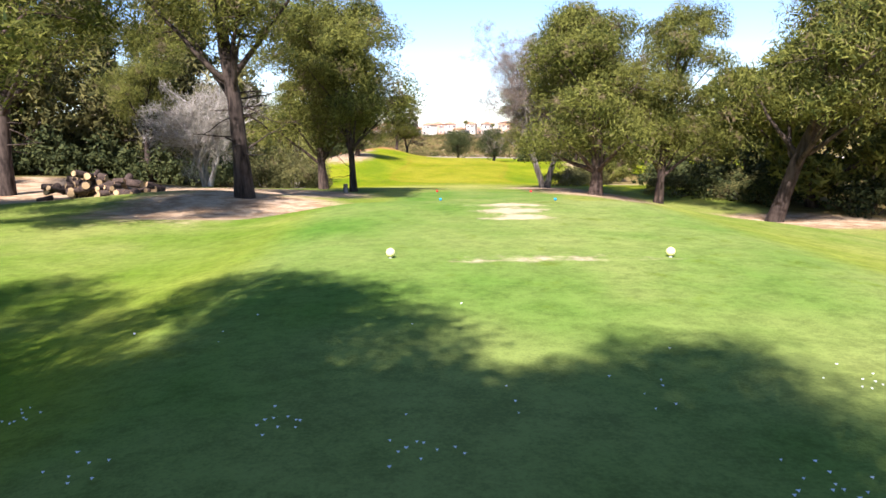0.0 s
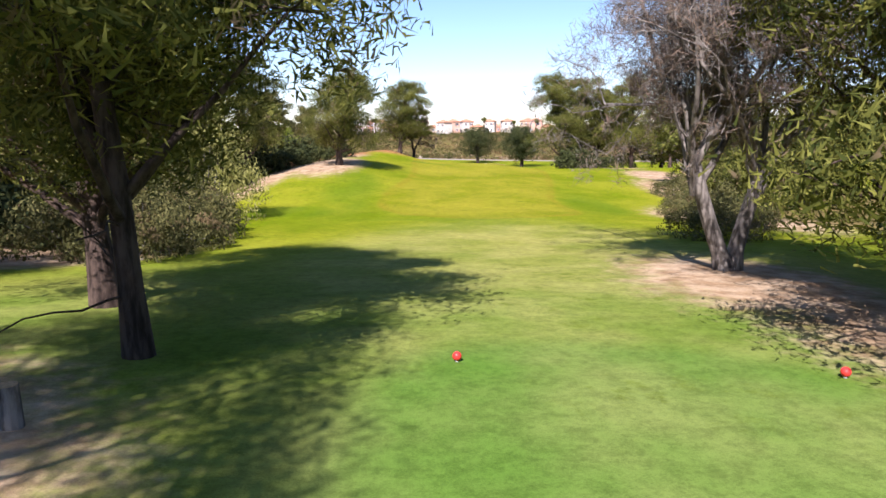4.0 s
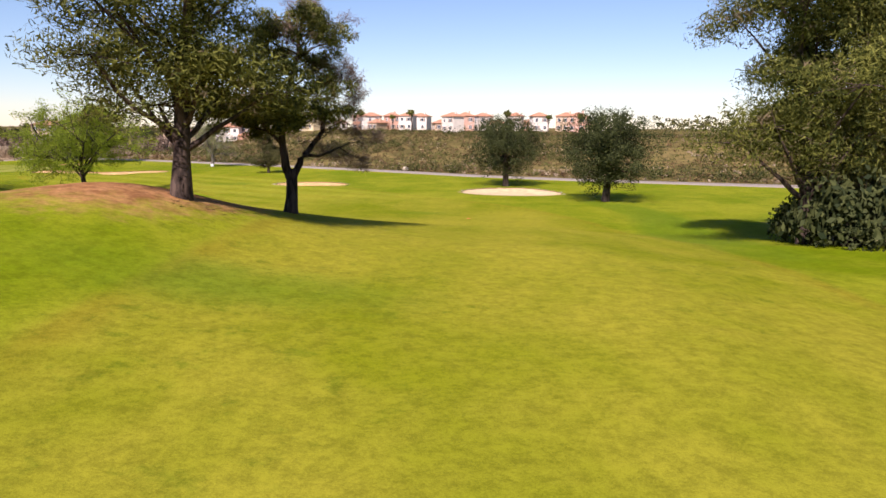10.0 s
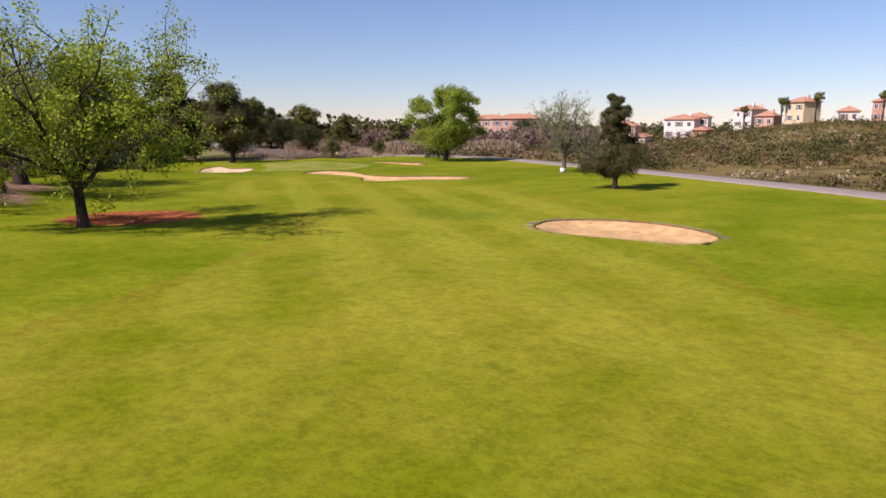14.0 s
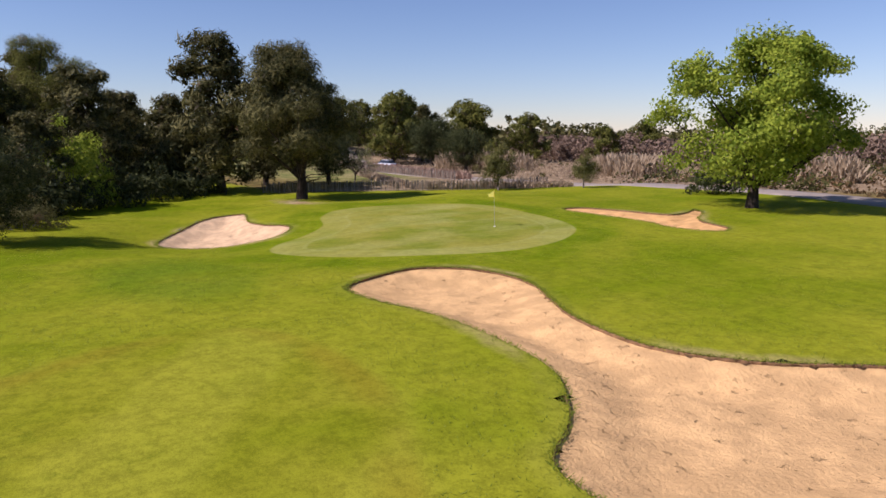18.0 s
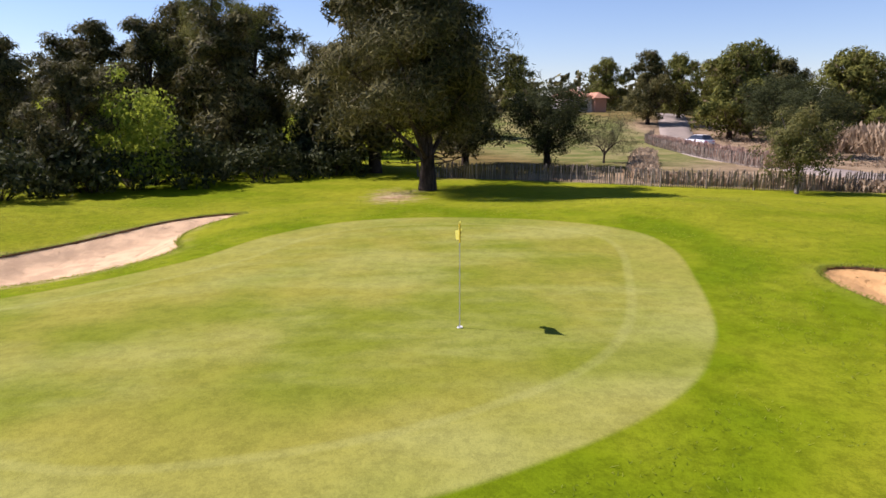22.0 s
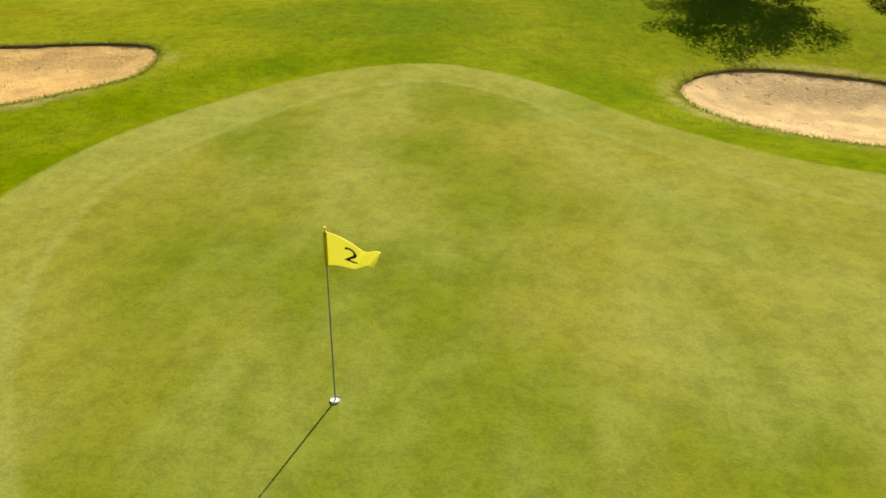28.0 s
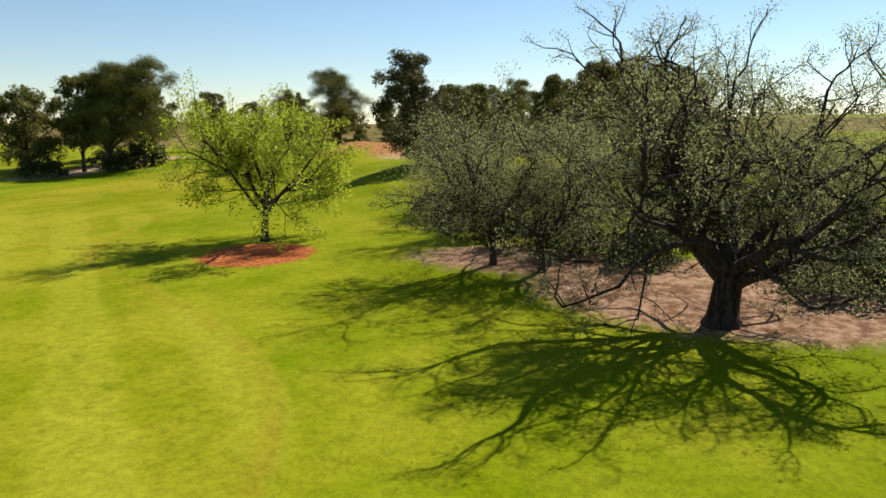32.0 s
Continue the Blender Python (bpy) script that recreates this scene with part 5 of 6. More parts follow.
# ---- the green: flagstick, flag, cup ----
WHITE = plain("white_paint", (0.78, 0.77, 0.74), 0.4, 0.08, 8.0)
YELLOW = leafy("yellow_cloth", (0.84, 0.78, 0.16), (0.88, 0.84, 0.28), 0.7)
BLACK = plain("black_print", (0.012, 0.012, 0.014), 0.6, 0.1, 8.0)
STEEL = plain("grey_fibreglass", (0.34, 0.34, 0.33), 0.4, 0.15, 10.0)
CUP_X, CUP_Y = -79.05, 221.95


def ring(bm, r, z0, z1, n=20, cap=True, r1=None):
    m = Matrix.Translation((0, 0, (z0 + z1) / 2))
    return bmesh.ops.create_cone(bm, cap_ends=cap, segments=n, radius1=r, radius2=r if r1 is None else r1, depth=z1 - z0, matrix=m)["verts"]


def build_flag():
    z = height(CUP_X, CUP_Y)
    e = thing("flagstick", pose(CUP_X, CUP_Y, z, 0, 2.4, 180), "thin grey flagstick with a fluttering yellow flag numbered two", "flagstick")
    bm = bmesh.new()
    ring(bm, 0.009, -0.1, 1.2, 10), ring(bm, 0.0075, 1.2, 2.13, 10)
    part("stick", bm, STEEL, e)
    bm = bmesh.new()
    ring(bm, 0.016, 2.12, 2.15, 10)
    part("cap", bm, YELLOW, e)
    # cloth: a tapering sheet with ripples, thick enough to have two sides
    nu, nv = 26, 12
    u, v = np.meshgrid(np.linspace(0, 1, nu), np.linspace(0, 1, nv), indexing="ij")

    def cloth(u, v, side):
        x = 0.012 + 0.50 * u - 0.05 * u * v
        zz = 2.10 - 0.37 * v * (1 - 0.58 * u) - 0.21 * u ** 1.1
        yy = 0.05 * np.sin(u * 7.5 + v * 1.2) * u + 0.03 * np.sin(u * 15 + 2 * v) * u * u + side * 0.002
        return np.stack([x, yy, zz], -1).reshape(-1, 3)

    i, j = np.meshgrid(np.arange(nu - 1), np.arange(nv - 1), indexing="ij")
    a = (i * nv + j).ravel()
    q = np.stack([a, a + nv, a + nv + 1, a + 1], -1)
    flag = put("flag", grid_mesh("flag", *join([(cloth(u, v, -1), q), (cloth(u, v, 1), q[:, ::-1])]), YELLOW, True), e, "yellow cloth with rippled edge")
    hem = bmesh.new()
    ring(hem, 0.017, 1.73, 2.10, 10)
    part("hem", hem, plain("deep_yellow_hem", (0.62, 0.45, 0.02), 0.7, 0.1), e)
    # the printed figure two, bent with the cloth
    curve = bpy.data.curves.new("figure", "FONT")
    curve.body, curve.size, curve.align_x, curve.align_y = "2", 0.27, "CENTER", "CENTER"
    tmp = new("figure_text", curve)
    me = bpy.data.meshes.new_from_object(tmp)
    bpy.data.objects.remove(tmp)
    bm = bmesh.new()
    bm.from_mesh(me)
    bmesh.ops.triangulate(bm, faces=bm.faces[:])
    bmesh.ops.subdivide_edges(bm, edges=bm.edges[:], cuts=5, use_grid_fill=True)
    for vert in bm.verts:
        uu = np.array([(0.25 + vert.co.x * 1.25) / 0.5])
        vv = np.array([(0.185 - vert.co.y) / 0.37])
        vert.co = cloth(np.clip(uu, 0, 1), np.clip(vv, 0, 1), -3.2)[0]
    part("figure", bm, BLACK, flag, "black printed figure two")
    tagged(e, "thin grey flagstick with a fluttering yellow flag numbered two", "flagstick")
    c = thing("hole_cup", pose(CUP_X, CUP_Y, z), "white-rimmed golf hole cut in the green", "hole")
    bm = bmesh.new()
    bmesh.ops.create_cone(bm, cap_ends=False, segments=28, radius1=0.060, radius2=0.054, depth=0.05, matrix=Matrix.Translation((0, 0, 0.0)))
    part("rim", bm, WHITE, c)
    bm = bmesh.new()
    ring(bm, 0.056, 0.004, 0.010, 24)
    part("liner", bm, WHITE, c, "white painted liner")


build_flag()


# ---- tee markers ----
def tee_marker(x, y, color, label, r=0.085):
    z = height(x, y)
    e = thing("tee_marker", pose(x, y, z), label, "tee marker", "tee markers")
    bm = bmesh.new()
    bmesh.ops.create_uvsphere(bm, u_segments=22, v_segments=14, radius=r, matrix=Matrix.Translation((0, 0, r + 0.02)))
    for f in bm.faces:
        f.smooth = True
    part("ball", bm, color, e)
    bm = bmesh.new()
    ring(bm, 0.035, -0.06, 0.05, 12)
    part("spike", bm, STEEL, e)


BALL_YELLOW = plain("marker_yellow", (0.80, 0.72, 0.30), 0.35, 0.06)
BALL_BLUE = plain("marker_blue", (0.03, 0.25, 0.42), 0.35, 0.08)
BALL_RED = plain("marker_red", (0.60, 0.04, 0.03), 0.35, 0.08)
tee_marker(-2.0, -35.5, BALL_YELLOW, "glossy yellow ball marker on the back tee")
tee_marker(3.25, -35.7, BALL_YELLOW, "glossy yellow ball marker on the back tee")
tee_marker(-0.2, -8.6, BALL_BLUE, "blue ball marker on the front tee")
tee_marker(6.3, -9.4, BALL_BLUE, "blue ball marker on the front tee")
tee_marker(-0.1, 2.2, BALL_RED, "small red ball marker at the tee's end", 0.09)
tee_marker(6.6, 1.0, BALL_RED, "small red ball marker at the tee's end", 0.09)
e = thing("distance_marker", pose(5.6, 146.6, height(5.6, 146.6)), "flat red distance plate sunk in the fairway", "marker")
bm = bmesh.new()
ring(bm, 0.17, -0.03, 0.03, 24, r1=0.15)
part("plate", bm, BALL_RED, e)

# stump beside the wood
STUMP_CUT = plain("cut_wood", (0.42, 0.28, 0.14), 0.85, 0.3, 20.0)
e = thing("stump", pose(-6.4, -1.2, height(-6.4, -1.2)), "short grey post standing in the bare earth", "post")
bm = bmesh.new()
ring(bm, 0.16, -0.2, 0.62, 12, r1=0.14)
part("stem", bm, BARK_GREY, e)
bm = bmesh.new()
ring(bm, 0.13, 0.62, 0.635, 12)
part("cut_face", bm, STUMP_CUT, e)


# ---- log pile under the tall pine ----
def log_mesh(rng):
    n = 12
    a = np.arange(n) * 2 * np.pi / n
    rr = 1 + 0.08 * rng.normal(size=n)
    xs = [0.0, 0.02, 0.5, 0.98, 1.0]
    f = [0.93, 1.0, 1.03, 1.0, 0.93]
    v = np.concatenate([np.stack([np.full(n, x), np.cos(a) * rr * k, np.sin(a) * rr * k], -1) for x, k in zip(xs, f)])
    k = np.arange(n)
    q = np.concatenate([np.stack([r * n + k, r * n + (k + 1) % n, (r + 1) * n + (k + 1) % n, (r + 1) * n + k], -1) for r in range(4)])
    return v, q


def build_logs():
    rng = np.random.default_rng(81)
    shapes = [grid_mesh("log", *log_mesh(rng), BARK_PINE, True) for _ in range(4)]
    cut = bmesh.new()
    ring(cut, 0.93, -0.004, 0.006, 12)
    cut_me = bpy.data.meshes.new("cut_end")
    cut.to_mesh(cut_me), cut.free()
    cut_me.materials.append(STUMP_CUT)
    for i in range(78):
        layer = 0 if i < 32 else 1 if i < 56 else 2 if i < 70 else 3
        along = np.clip(rng.normal() * (1.6 - 0.35 * layer), -2.6, 2.2) - 0.35 * layer
        across = rng.normal() * (0.55 - 0.12 * layer)
        x, y = -17.9 + along * 0.86 - across * 0.5, -11.0 + along * 0.5 + across * 0.86
        r, ln = 0.11 + 0.11 * rng.random(), 0.4 + 0.8 * rng.random()
        m = pose(x, y, height(x, y) + 0.12 + 0.30 * layer, rng.normal() * 20, rng.normal() * 14, rng.random() * 360)
        e = thing("log", m, "cut pine log lying in a heap with a pale sawn end", "log", "log pile")
        body = put("bark_body", shapes[i % 4], e)
        body.matrix_basis = Matrix.Diagonal((ln, r, r, 1))
        for x1, turn in ((0, -90), (ln, 90)):
            c = put("cut_end", cut_me, e)
            c.matrix_basis = pose(x1, 0, 0, 0, turn, 0) @ Matrix.Diagonal((r, r, 1, 1))


build_logs()

# boulder on the verge
e = thing("boulder", pose(-4.6, 221.8, height(-4.6, 221.8)), "pale block of stone on the road verge", "boulder")
bm = bmesh.new()
bmesh.ops.create_icosphere(bm, subdivisions=3, radius=0.5)
for vert in bm.verts:
    k = 1 + 0.22 * noise.noise(vert.co * 1.7)
    vert.co = Vector((max(-0.7, min(0.6, vert.co.x * 1.3)) * k, vert.co.y * 0.8 * k, max(-0.2, min(0.5, vert.co.z)) * k + 0.3))
part("stone", bm, plain("pale_stone", (0.42, 0.35, 0.26), 0.9, 0.25, 3.0, bump=0.03), e)

# white guard round the bare tree
e = thing("tree_guard", pose(-45.2, 230.4, height(-45.2, 230.4)), "white plastic guard round the bare tree's foot", "tree guard")
bm = bmesh.new()
ring(bm, 0.36, -0.05, 0.55, 18, cap=False)
part("sleeve", bm, WHITE, e)


# ---- paling of split chestnut behind the green ----
PALE_WOOD = plain("weathered_paling", (0.20, 0.165, 0.125), 0.9, 0.35, 14.0, per_object=0.4)
WIRE = plain("rusty_wire", (0.12, 0.09, 0.07), 0.5, 0.2, 10.0, metal=0.6)


def build_paling(points, step, tall, label):
    e = thing("paling_fence", pose(points[0][0], points[0][1], 0), label, "fence", "palings")
    rng = np.random.default_rng(91)
    shapes = []
    for _ in range(5):
        bm = bmesh.new()
        box(bm, -0.026, 0.026, -0.011, 0.011, -0.08, 0.93)
        tip = bmesh.ops.create_cone(bm, cap_ends=True, segments=4, radius1=0.034, radius2=0.006, depth=0.09, matrix=Matrix.Translation((0, 0, 0.97)) @ pose(0, 0, 0, 0, 0, 45))["verts"]
        for vert in bm.verts:
            vert.co.x += 0.012 * rng.normal() * (0.4 + vert.co.z)
            vert.co.y += 0.006 * rng.normal()
        me = bpy.data.meshes.new("pale")
        bm.to_mesh(me), bm.free()
        me.materials.append(PALE_WOOD)
        shapes.append(me)
    bm = bmesh.new()
    ring(bm, 0.055, -0.2, 1.12, 9, r1=0.045)
    post_me = bpy.data.meshes.new("post")
    bm.to_mesh(post_me), bm.free()
    post_me.materials.append(PALE_WOOD)
    ox, oy = points[0]
    k, made = 0, 0
    for (ax, ay), (bx, by) in zip(points, points[1:]):
        ln = math.hypot(bx - ax, by - ay)
        heading = math.degrees(math.atan2(by - ay, bx - ax))
        for i in range(int(ln / step)):
            x, y = ax + (bx - ax) * i * step / ln, ay + (by - ay) * i * step / ln
            p = put("pale", shapes[k % 5], e)
            p.matrix_basis = pose(x - ox, y - oy, height(x, y), rng.normal() * 4, rng.normal() * 4, heading) @ Matrix.Diagonal((1, 1, tall * (0.9 + 0.2 * rng.random()), 1))
            k += 1
        for i in range(int(ln / 2.6) + 1):
            x, y = ax + (bx - ax) * min(1, i * 2.6 / ln), ay + (by - ay) * min(1, i * 2.6 / ln)
            p = put("post", post_me, e)
            p.matrix_basis = pose(x - ox + 0.05, y - oy + 0.05, height(x, y), rng.normal() * 2, rng.normal() * 2, 0)
        for lift in (0.28, 0.80):
            pts = np.array([[[ax - ox + (bx - ax) * f, ay - oy + (by - ay) * f, height(ax + (bx - ax) * f, ay + (by - ay) * f) + lift * tall] for f in np.linspace(0, 1, 6)]])
            put("wire", grid_mesh("wire", *tubes(pts, np.full((1, 6), 0.006), 5), WIRE), e)


build_paling([(-114.6, 220.6), (-112.6, 224.6), (-110.6, 230.6), (-107.4, 235.4), (-105.4, 240.2), (-104.6, 245.6), (-104.9, 250.0)], 0.125, 1.1, "weathered grey paling fence of split stakes behind the green")
build_paling([(-168, 254.5), (-160, 250.8), (-151, 249.4), (-141, 248.2), (-130, 247.2), (-119, 247.4)], 0.15, 1.1, "distant grey paling fence bending along the lane")


# ---- houses of the village ----
ROOF = plain("clay_tiles", (0.40, 0.20, 0.115), 0.85, 0.3, 3.0, bump=0.02)
GLASS_DARK = plain("window_glass", (0.035, 0.040, 0.050), 0.12, 0.2, 2.0, spec=0.6)
SHUTTER = plain("shutter_paint", (0.24, 0.17, 0.12), 0.7, 0.2, 4.0)
STUCCO = [plain("stucco", c, 0.9, 0.1, 0.7, per_object=0.06) for c in ((0.58, 0.42, 0.28), (0.54, 0.32, 0.23), (0.68, 0.60, 0.50), (0.62, 0.50, 0.29), (0.48, 0.25, 0.16))]
HOUSE_WORDS = ["ochre", "salmon pink", "cream", "yellow", "terracotta"]


def window_meshes():
    out = {}
    bm = bmesh.new()
    box(bm, -0.5, 0.5, -0.02, 0.03, -0.65, 0.65)
    me = bpy.data.meshes.new("pane")
    bm.to_mesh(me), bm.free()
    me.materials.append(GLASS_DARK)
    out["pane"] = me
    bm = bmesh.new()
    for x0, x1, z0, z1 in ((-0.58, -0.5, -0.73, 0.73), (0.5, 0.58, -0.73, 0.73), (-0.5, 0.5, 0.65, 0.73), (-0.5, 0.5, -0.73, -0.65), (-0.03, 0.03, -0.65, 0.65)):
        box(bm, x0, x1, -0.05, 0.05, z0, z1)
    me = bpy.data.meshes.new("window_frame")
    bm.to_mesh(me), bm.free()
    me.materials.append(WHITE)
    out["frame"] = me
    bm = bmesh.new()
    box(bm, -0.28, 0.28, -0.03, 0.03, -0.7, 0.7)
    me = bpy.data.meshes.new("shutter")
    bm.to_mesh(me), bm.free()
    me.materials.append(SHUTTER)
    out["shutter"] = me
    return out


WINDOW = window_meshes()


def hip_roof(bm, x0, x1, y0, y1, z, rise, over=0.45):
    x0, x1, y0, y1 = x0 - over, x1 + over, y0 - over, y1 + over
    ins = min(x1 - x0, y1 - y0) / 2
    long_x = (x1 - x0) >= (y1 - y0)
    cx, cy = (x0 + x1) / 2, (y0 + y1) / 2
    r = [(x0 + ins, cy), (x1 - ins, cy)] if long_x else [(cx, y0 + ins), (cx, y1 - ins)]
    base = [bm.verts.new(p) for p in ((x0, y0, z), (x1, y0, z), (x1, y1, z), (x0, y1, z))]
    low = [bm.verts.new((v.co.x, v.co.y, z - 0.16)) for v in base]
    a, b = (bm.verts.new((*p, z + rise)) for p in r)
    bm.faces.new(low[::-1])
    for i in range(4):
        bm.faces.new((low[i], low[(i + 1) % 4], base[(i + 1) % 4], base[i]))
    if long_x:
        bm.faces.new((base[0], base[1], b, a)), bm.faces.new((base[2], base[3], a, b)), bm.faces.new((base[3], base[0], a)), bm.faces.new((base[1], base[2], b))
    else:
        bm.faces.new((base[1], base[2], b, a)), bm.faces.new((base[3], base[0], a, b)), bm.faces.new((base[0], base[1], a)), bm.faces.new((base[2], base[3], b))


def house(x, y, turn, w, d, storeys, tint, wing=0.0, z=None, label=""):
    """Stuccoed villa: walls, a lower wing, hipped tiled roofs, framed windows with shutters."""
    z = height(x, y) - 0.3 if z is None else z
    e = thing("house", pose(x, y, z, 0, 0, turn), label or f"{HOUSE_WORDS[tint]} stuccoed villa with a hipped clay tile roof", "house", "village houses")
    top = storeys * 2.9 + 0.3
    bm = bmesh.new()
    box(bm, -w / 2, w / 2, -d / 2, d / 2, -1.5, top)
    part("wall", bm, STUCCO[tint], e)
    bm = bmesh.new()
    hip_roof(bm, -w / 2, w / 2, -d / 2, d / 2, top + 0.003, 1.5)
    roof = part("roof", bm, ROOF, e)
    bm = bmesh.new()
    box(bm, w * 0.2, w * 0.2 + 0.6, -0.3, 0.3, top + 0.3, top + 1.9)
    part("chimney", bm, STUCCO[tint], roof)
    if wing:
        bm = bmesh.new()
        box(bm, w / 2 + 0.003, w / 2 + wing, -d / 2 - 1.2, d / 2 - 0.8, -1.5, 2.9)
        part("wing", bm, STUCCO[(tint + 2) % 5], e)
        bm = bmesh.new()
        hip_roof(bm, w / 2 + 0.01, w / 2 + wing, -d / 2 - 1.2, d / 2 - 0.8, 2.905, 1.1)
        part("wing_roof", bm, ROOF, e)
    n = max(2, int(w / 2.6))
    for s in range(storeys):
        for i in range(n):
            wx, wz = -w / 2 + w * (i + 0.5) / n, s * 2.9 + 1.65
            win = put("window", WINDOW["frame"], e)
            win.matrix_basis = pose(wx, -d / 2 - 0.03, wz)
            put("pane", WINDOW["pane"], win)
            if (i + s) % 2 == 0:
                for sx in (-0.88, 0.88):
                    sh = put("shutter", WINDOW["shutter"], win)
                    sh.matrix_basis = pose(sx, -0.01, 0)
        side = put("window", WINDOW["frame"], e)
        side.matrix_basis = pose(-w / 2 - 0.03, 0, s * 2.9 + 1.65, 0, 0, 90)
        put("pane", WINDOW["pane"], side)
    return e


rng_h = np.random.default_rng(101)
TINTS = (2, 0, 2, 1, 2, 3, 2, 4, 2, 0, 1, 2)
for i in range(24):
    hx = -80 + i * 6.1 + rng_h.normal() * 1.6
    hy = 388 - 0.12 * (hx + 78) + rng_h.normal() * 8 - 34 * max(0, (hx - 20) / 60)
    house(hx, hy, rng_h.normal() * 25 - 6, 4.2 + 3.4 * rng_h.random(), 5 + 2.5 * rng_h.random(), 1 + int(rng_h.random() > 0.35), TINTS[i % 12], 3.2 if i % 3 == 1 else 0)
for i in range(10):
    hx = -72 + i * 13.5 + rng_h.normal() * 4
    plant("palm", hx, 374 - 0.12 * (hx + 78) - 34 * max(0, (hx - 20) / 60), 0.65 + 0.3 * rng_h.random(), i * 47, group="village palms")
house(-126, 338, 22, 15, 9, 3, 1, 0, label="salmon three-storey flats with clay roofs beyond the thicket")
house(-142, 344, 20, 13, 9, 3, 0, 0, label="ochre three-storey flats with clay roofs beyond the thicket")
house(-98, 352, 10, 11, 8, 2, 0, 3.5)
house(-84, 366, 5, 9, 8, 2, 2, 4)
house(-206, 250, 100, 6.5, 6, 1, 2, 2.4, label="low cream house with a clay roof among pines beyond the meadow")
house(-215, 300, 40, 10, 8, 2, 1, 0, label="salmon house with a red roof among far trees")
house(-75, 402, 30, 9, 8, 2, 1, 3)


# ---- parked cars ----
TYRE = plain("tyre_rubber", (0.02, 0.02, 0.021), 0.8, 0.2, 12.0)
RIM = plain("alloy_rim", (0.45, 0.45, 0.46), 0.35, 0.1, 8.0, metal=0.8)
LAMP = plain("lamp_glass", (0.65, 0.62, 0.58), 0.15, 0.1, 8.0, spec=0.6)
TAIL = plain("tail_lamp", (0.45, 0.03, 0.02), 0.2, 0.1, 8.0)


def car(x, y, turn, paint, label):
    e = thing("car", pose(x, y, height(x, y) + 0.10, 0, 0, turn), label, "car", "parked cars")
    bm = bmesh.new()
    rows = [(-2.05, 0.45, 0.72, 0.70), (-1.95, 0.32, 0.88, 0.80), (-1.2, 0.28, 0.92, 0.86), (0.6, 0.28, 0.92, 0.87), (1.4, 0.28, 0.86, 0.86), (2.0, 0.34, 0.70, 0.78), (2.1, 0.45, 0.60, 0.66)]
    loops = []
    for px, z0, z1, hw in rows:
        loops.append([bm.verts.new(p) for p in ((px, -hw, z0), (px, hw, z0), (px, hw * 1.02, (z0 + z1) / 2), (px, hw * 0.93, z1), (px, -hw * 0.93, z1), (px, -hw * 1.02, (z0 + z1) / 2))])
    for a, b in zip(loops, loops[1:]):
        for i in range(6):
            bm.faces.new((a[i], a[(i + 1) % 6], b[(i + 1) % 6], b[i]))
    bm.faces.new(loops[0][::-1]), bm.faces.new(loops[-1])
    bmesh.ops.recalc_face_normals(bm, faces=bm.faces[:])
    bmesh.ops.bevel(bm, geom=bm.edges[:], offset=0.04, segments=2, affect="EDGES")
    part("body", bm, paint, e)
    bm = bmesh.new()
    lo = [bm.verts.new(p) for p in ((-1.75, -0.78, 0.88), (1.05, -0.78, 0.88), (1.05, 0.78, 0.88), (-1.75, 0.78, 0.88))]
    hi = [bm.verts.new(p) for p in ((-1.35, -0.6, 1.42), (0.3, -0.6, 1.42), (0.3, 0.6, 1.42), (-1.35, 0.6, 1.42))]
    for i in range(4):
        bm.faces.new((lo[i], lo[(i + 1) % 4], hi[(i + 1) % 4], hi[i]))
    bm.faces.new(hi), bm.faces.new(lo[::-1])
    bmesh.ops.bevel(bm, geom=bm.edges[:], offset=0.05, segments=2, affect="EDGES")
    part("cabin_glass", bm, GLASS_DARK, e, "dark glass all round the cabin")
    bm = bmesh.new()
    box(bm, -1.32, 0.28, -0.58, 0.58, 1.415, 1.45)
    part("roof_panel", bm, paint, e)
    for sx in (-1.3, 1.3):
        for sy in (-0.80, 0.80):
            m = pose(sx, sy, 0.24, 90, 0, 0)
            bm = bmesh.new()
            bmesh.ops.create_cone(bm, cap_ends=True, segments=22, radius1=0.31, radius2=0.31, depth=0.2)
            bmesh.ops.bevel(bm, geom=[q for q in bm.edges if len(q.link_faces) == 2 and q.calc_face_angle(0) > 1], offset=0.03, segments=2, affect="EDGES")
            w = part("tyre", bm, TYRE, e)
            w.matrix_basis = m
            bm = bmesh.new()
            ring(bm, 0.19, -0.105, 0.105, 18)
            part("rim", bm, RIM, w)
    for sy in (-0.55, 0.55):
        bm = bmesh.new()
        box(bm, 2.02, 2.12, sy - 0.16, sy + 0.16, 0.56, 0.66)
        part("headlight", bm, LAMP, e)
        bm = bmesh.new()
        box(bm, -2.07, -1.98, sy - 0.14, sy + 0.14, 0.66, 0.78)
        part("tail_light", bm, TAIL, e)


WHITE_CAR = plain("white_car_paint", (0.75, 0.75, 0.76), 0.25, 0.04, 3.0, spec=0.5)
car(-148.5, 253.6, 200, WHITE_CAR, "white hatchback standing on the lane under trees")


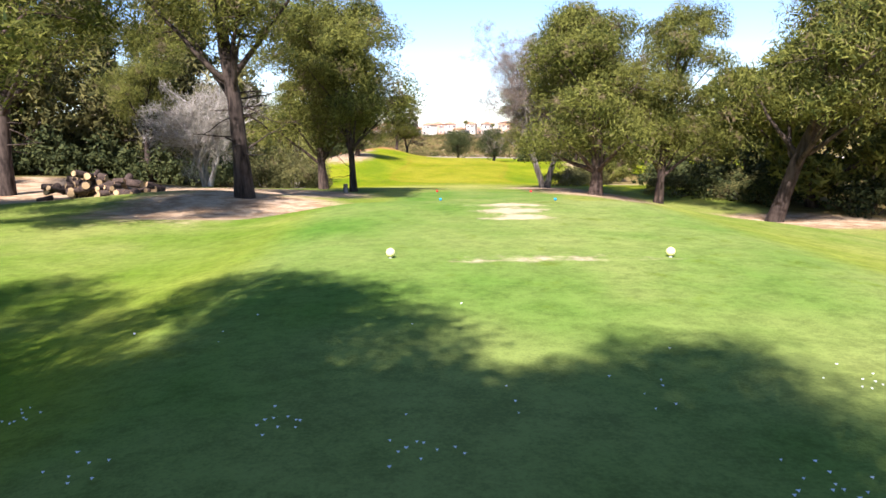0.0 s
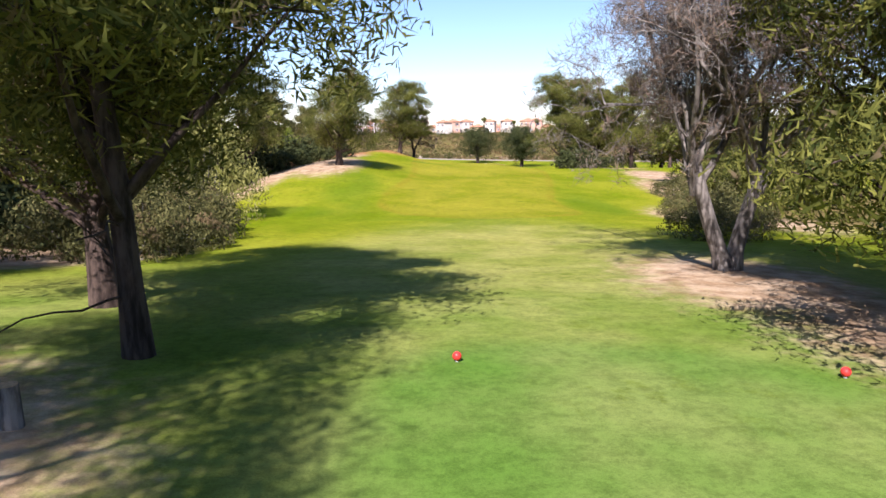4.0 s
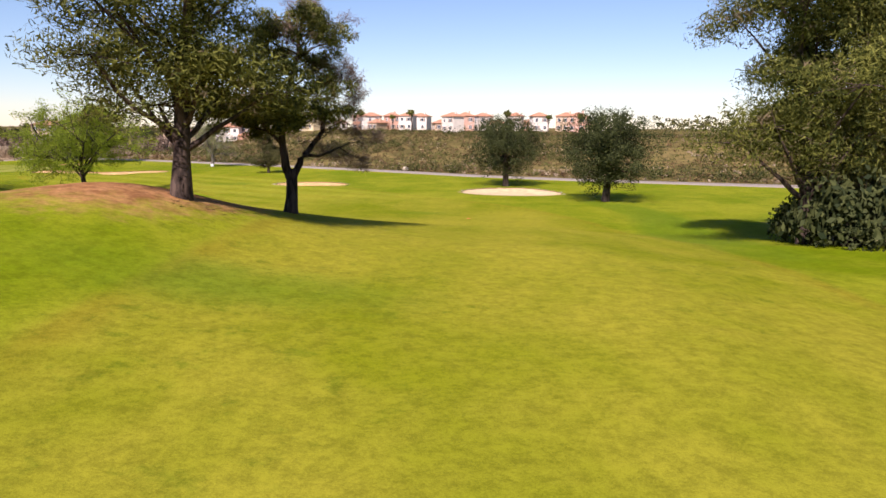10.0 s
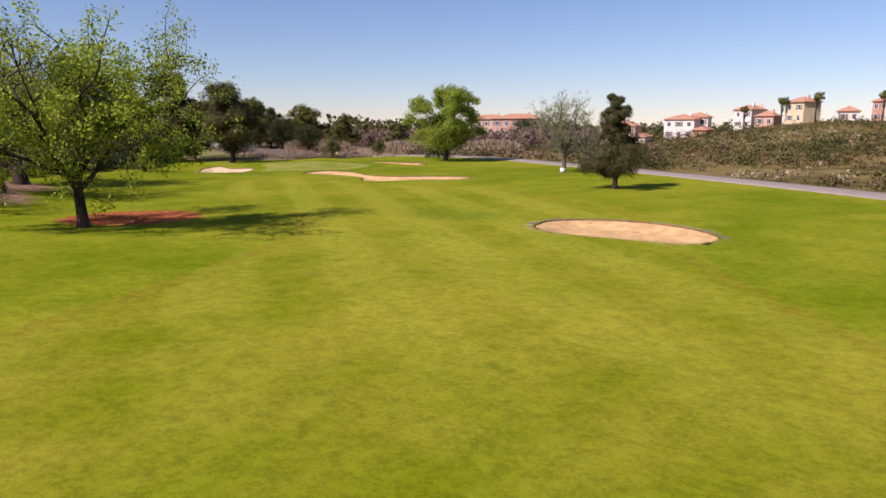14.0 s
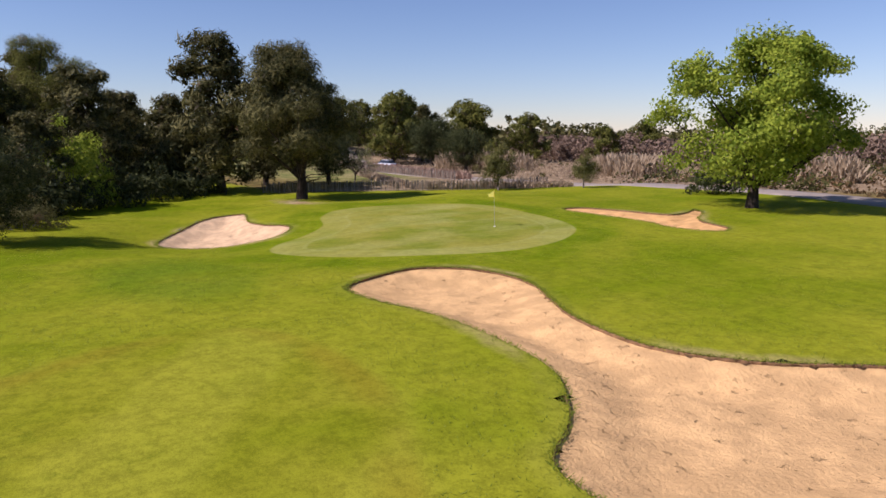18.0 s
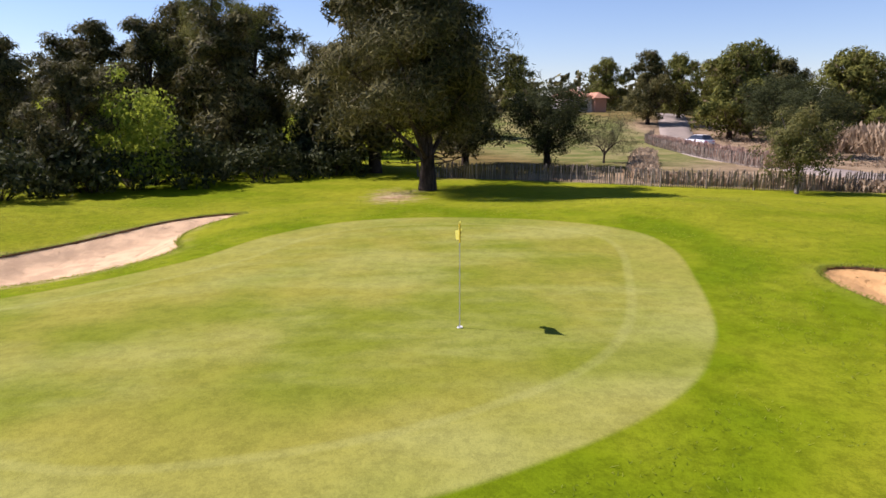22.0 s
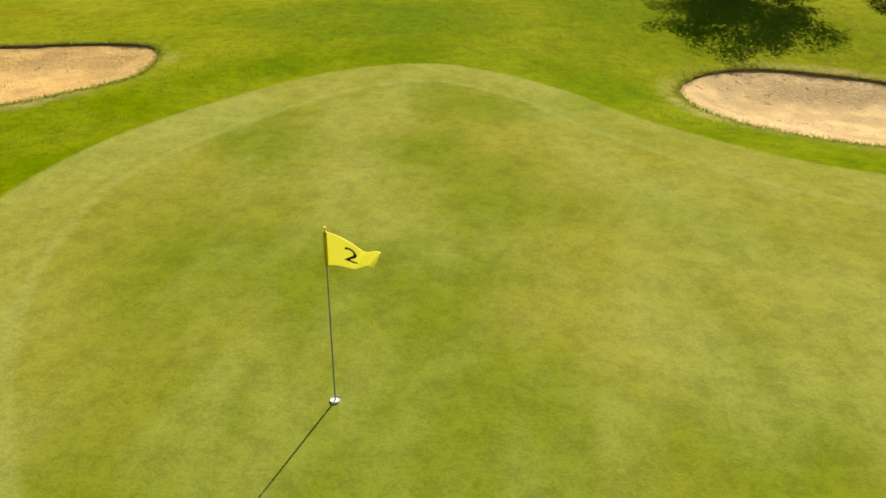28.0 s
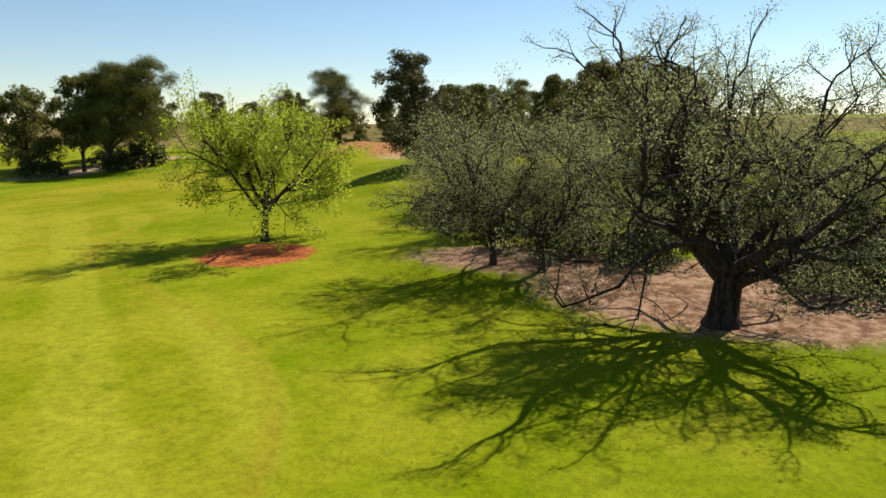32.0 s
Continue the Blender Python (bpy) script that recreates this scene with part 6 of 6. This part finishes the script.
# ---- flowers and tufts in the turf ----
def tufts(seed, x, y, tall, wide, material, name, label, category):
    rng = np.random.default_rng(seed)
    n = len(x)
    z = terrain(x, y)
    b = rng.random(n) * 6.283
    sx, sy = np.cos(b) * wide, np.sin(b) * wide
    h = tall * (0.5 + rng.random(n))
    d = rng.normal(size=(n, 2)) * 1.3
    v = np.stack([np.stack([x - sx, y - sy, z - 0.01], -1), np.stack([x + sx, y + sy, z - 0.01], -1),
                  np.stack([x + sx * 0.3 + d[:, 0] * h, y + sy * 0.3 + d[:, 1] * h, z + h], -1), np.stack([x - sx * 0.3 + d[:, 0] * h, y - sy * 0.3 + d[:, 1] * h, z + h * 0.97], -1)], 1).reshape(-1, 3)
    stuff(name, grid_mesh(name, v, np.arange(4 * n).reshape(-1, 4), material), label, category)


GRASS = leafy("grass_blades", (0.150, 0.210, 0.020), (0.300, 0.320, 0.040), 0.6)
DRYGRASS = leafy("dry_grass_blades", (0.150, 0.120, 0.045), (0.300, 0.240, 0.110), 0.3)
rng_g = np.random.default_rng(111)
for k, poly in enumerate(BUNKERS):
    nxt = np.roll(poly, -1, 0)
    reps = 40 if k < 3 else 24
    f = rng_g.random((len(poly), reps, 1))
    p = (poly[:, None] * (1 - f) + nxt[:, None] * f).reshape(-1, 2) + rng_g.normal(size=(len(poly) * reps, 2)) * 0.06
    tufts(120 + k, p[:, 0], p[:, 1], 0.05, 0.010, GRASS, "edge_grass", "green grass blades fringing a bunker's edge", "grass")


def daisies():
    rng = np.random.default_rng(131)
    c = np.array([[-1.5, -43.5], [0.6, -42.6], [-2.6, -43.0], [2.6, -42.4], [-3.8, -43.6], [1.2, -44.2], [-5.2, -42.2], [3.8, -43.4]])
    p = c[rng.integers(0, len(c), 80)] + rng.normal(size=(80, 2)) * 0.22
    p = np.concatenate([p, np.stack([-7 + 12 * rng.random(14), -45 + 7 * rng.random(14)], -1)])
    a = np.arange(4) * np.pi / 2
    r = 0.011 + 0.008 * rng.random(len(p))
    z = terrain(p[:, 0], p[:, 1]) + 0.05
    v = np.stack([np.stack([p[:, 0] + np.cos(t) * r, p[:, 1] + np.sin(t) * r, z + 0.006 * math.cos(t * 2)], -1) for t in a], 1).reshape(-1, 3)
    stuff("daisies", grid_mesh("daisies", v, np.arange(len(v)).reshape(-1, 4), WHITE), "small white daisies scattered in the tee's grass", "flowers")


daisies()


def rough_blades():
    """Longer grass standing in the rough beside the green and its bunkers."""
    rng = np.random.default_rng(141)
    x, y = -104 + 62 * rng.random(130000), 182 + 58 * rng.random(130000)
    off = inside(GREEN, x, y)[0] < -0.5
    for b in BUNKERS:
        off &= inside(b, x, y)[0] < -0.1
    off &= inside(FAIRWAY, x, y)[0] < 0
    off &= y < 176 + 0.55 * (x + 104) + 60
    lump = np.array([noise.noise(Vector((a * 0.5, b * 0.5, 2))) for a, b in zip(x[off], y[off])]) > -0.15
    tufts(142, x[off][lump], y[off][lump], 0.034, 0.012, GRASS, "rough_grass", "longer green grass blades of the rough by the green", "grass")


rough_blades()
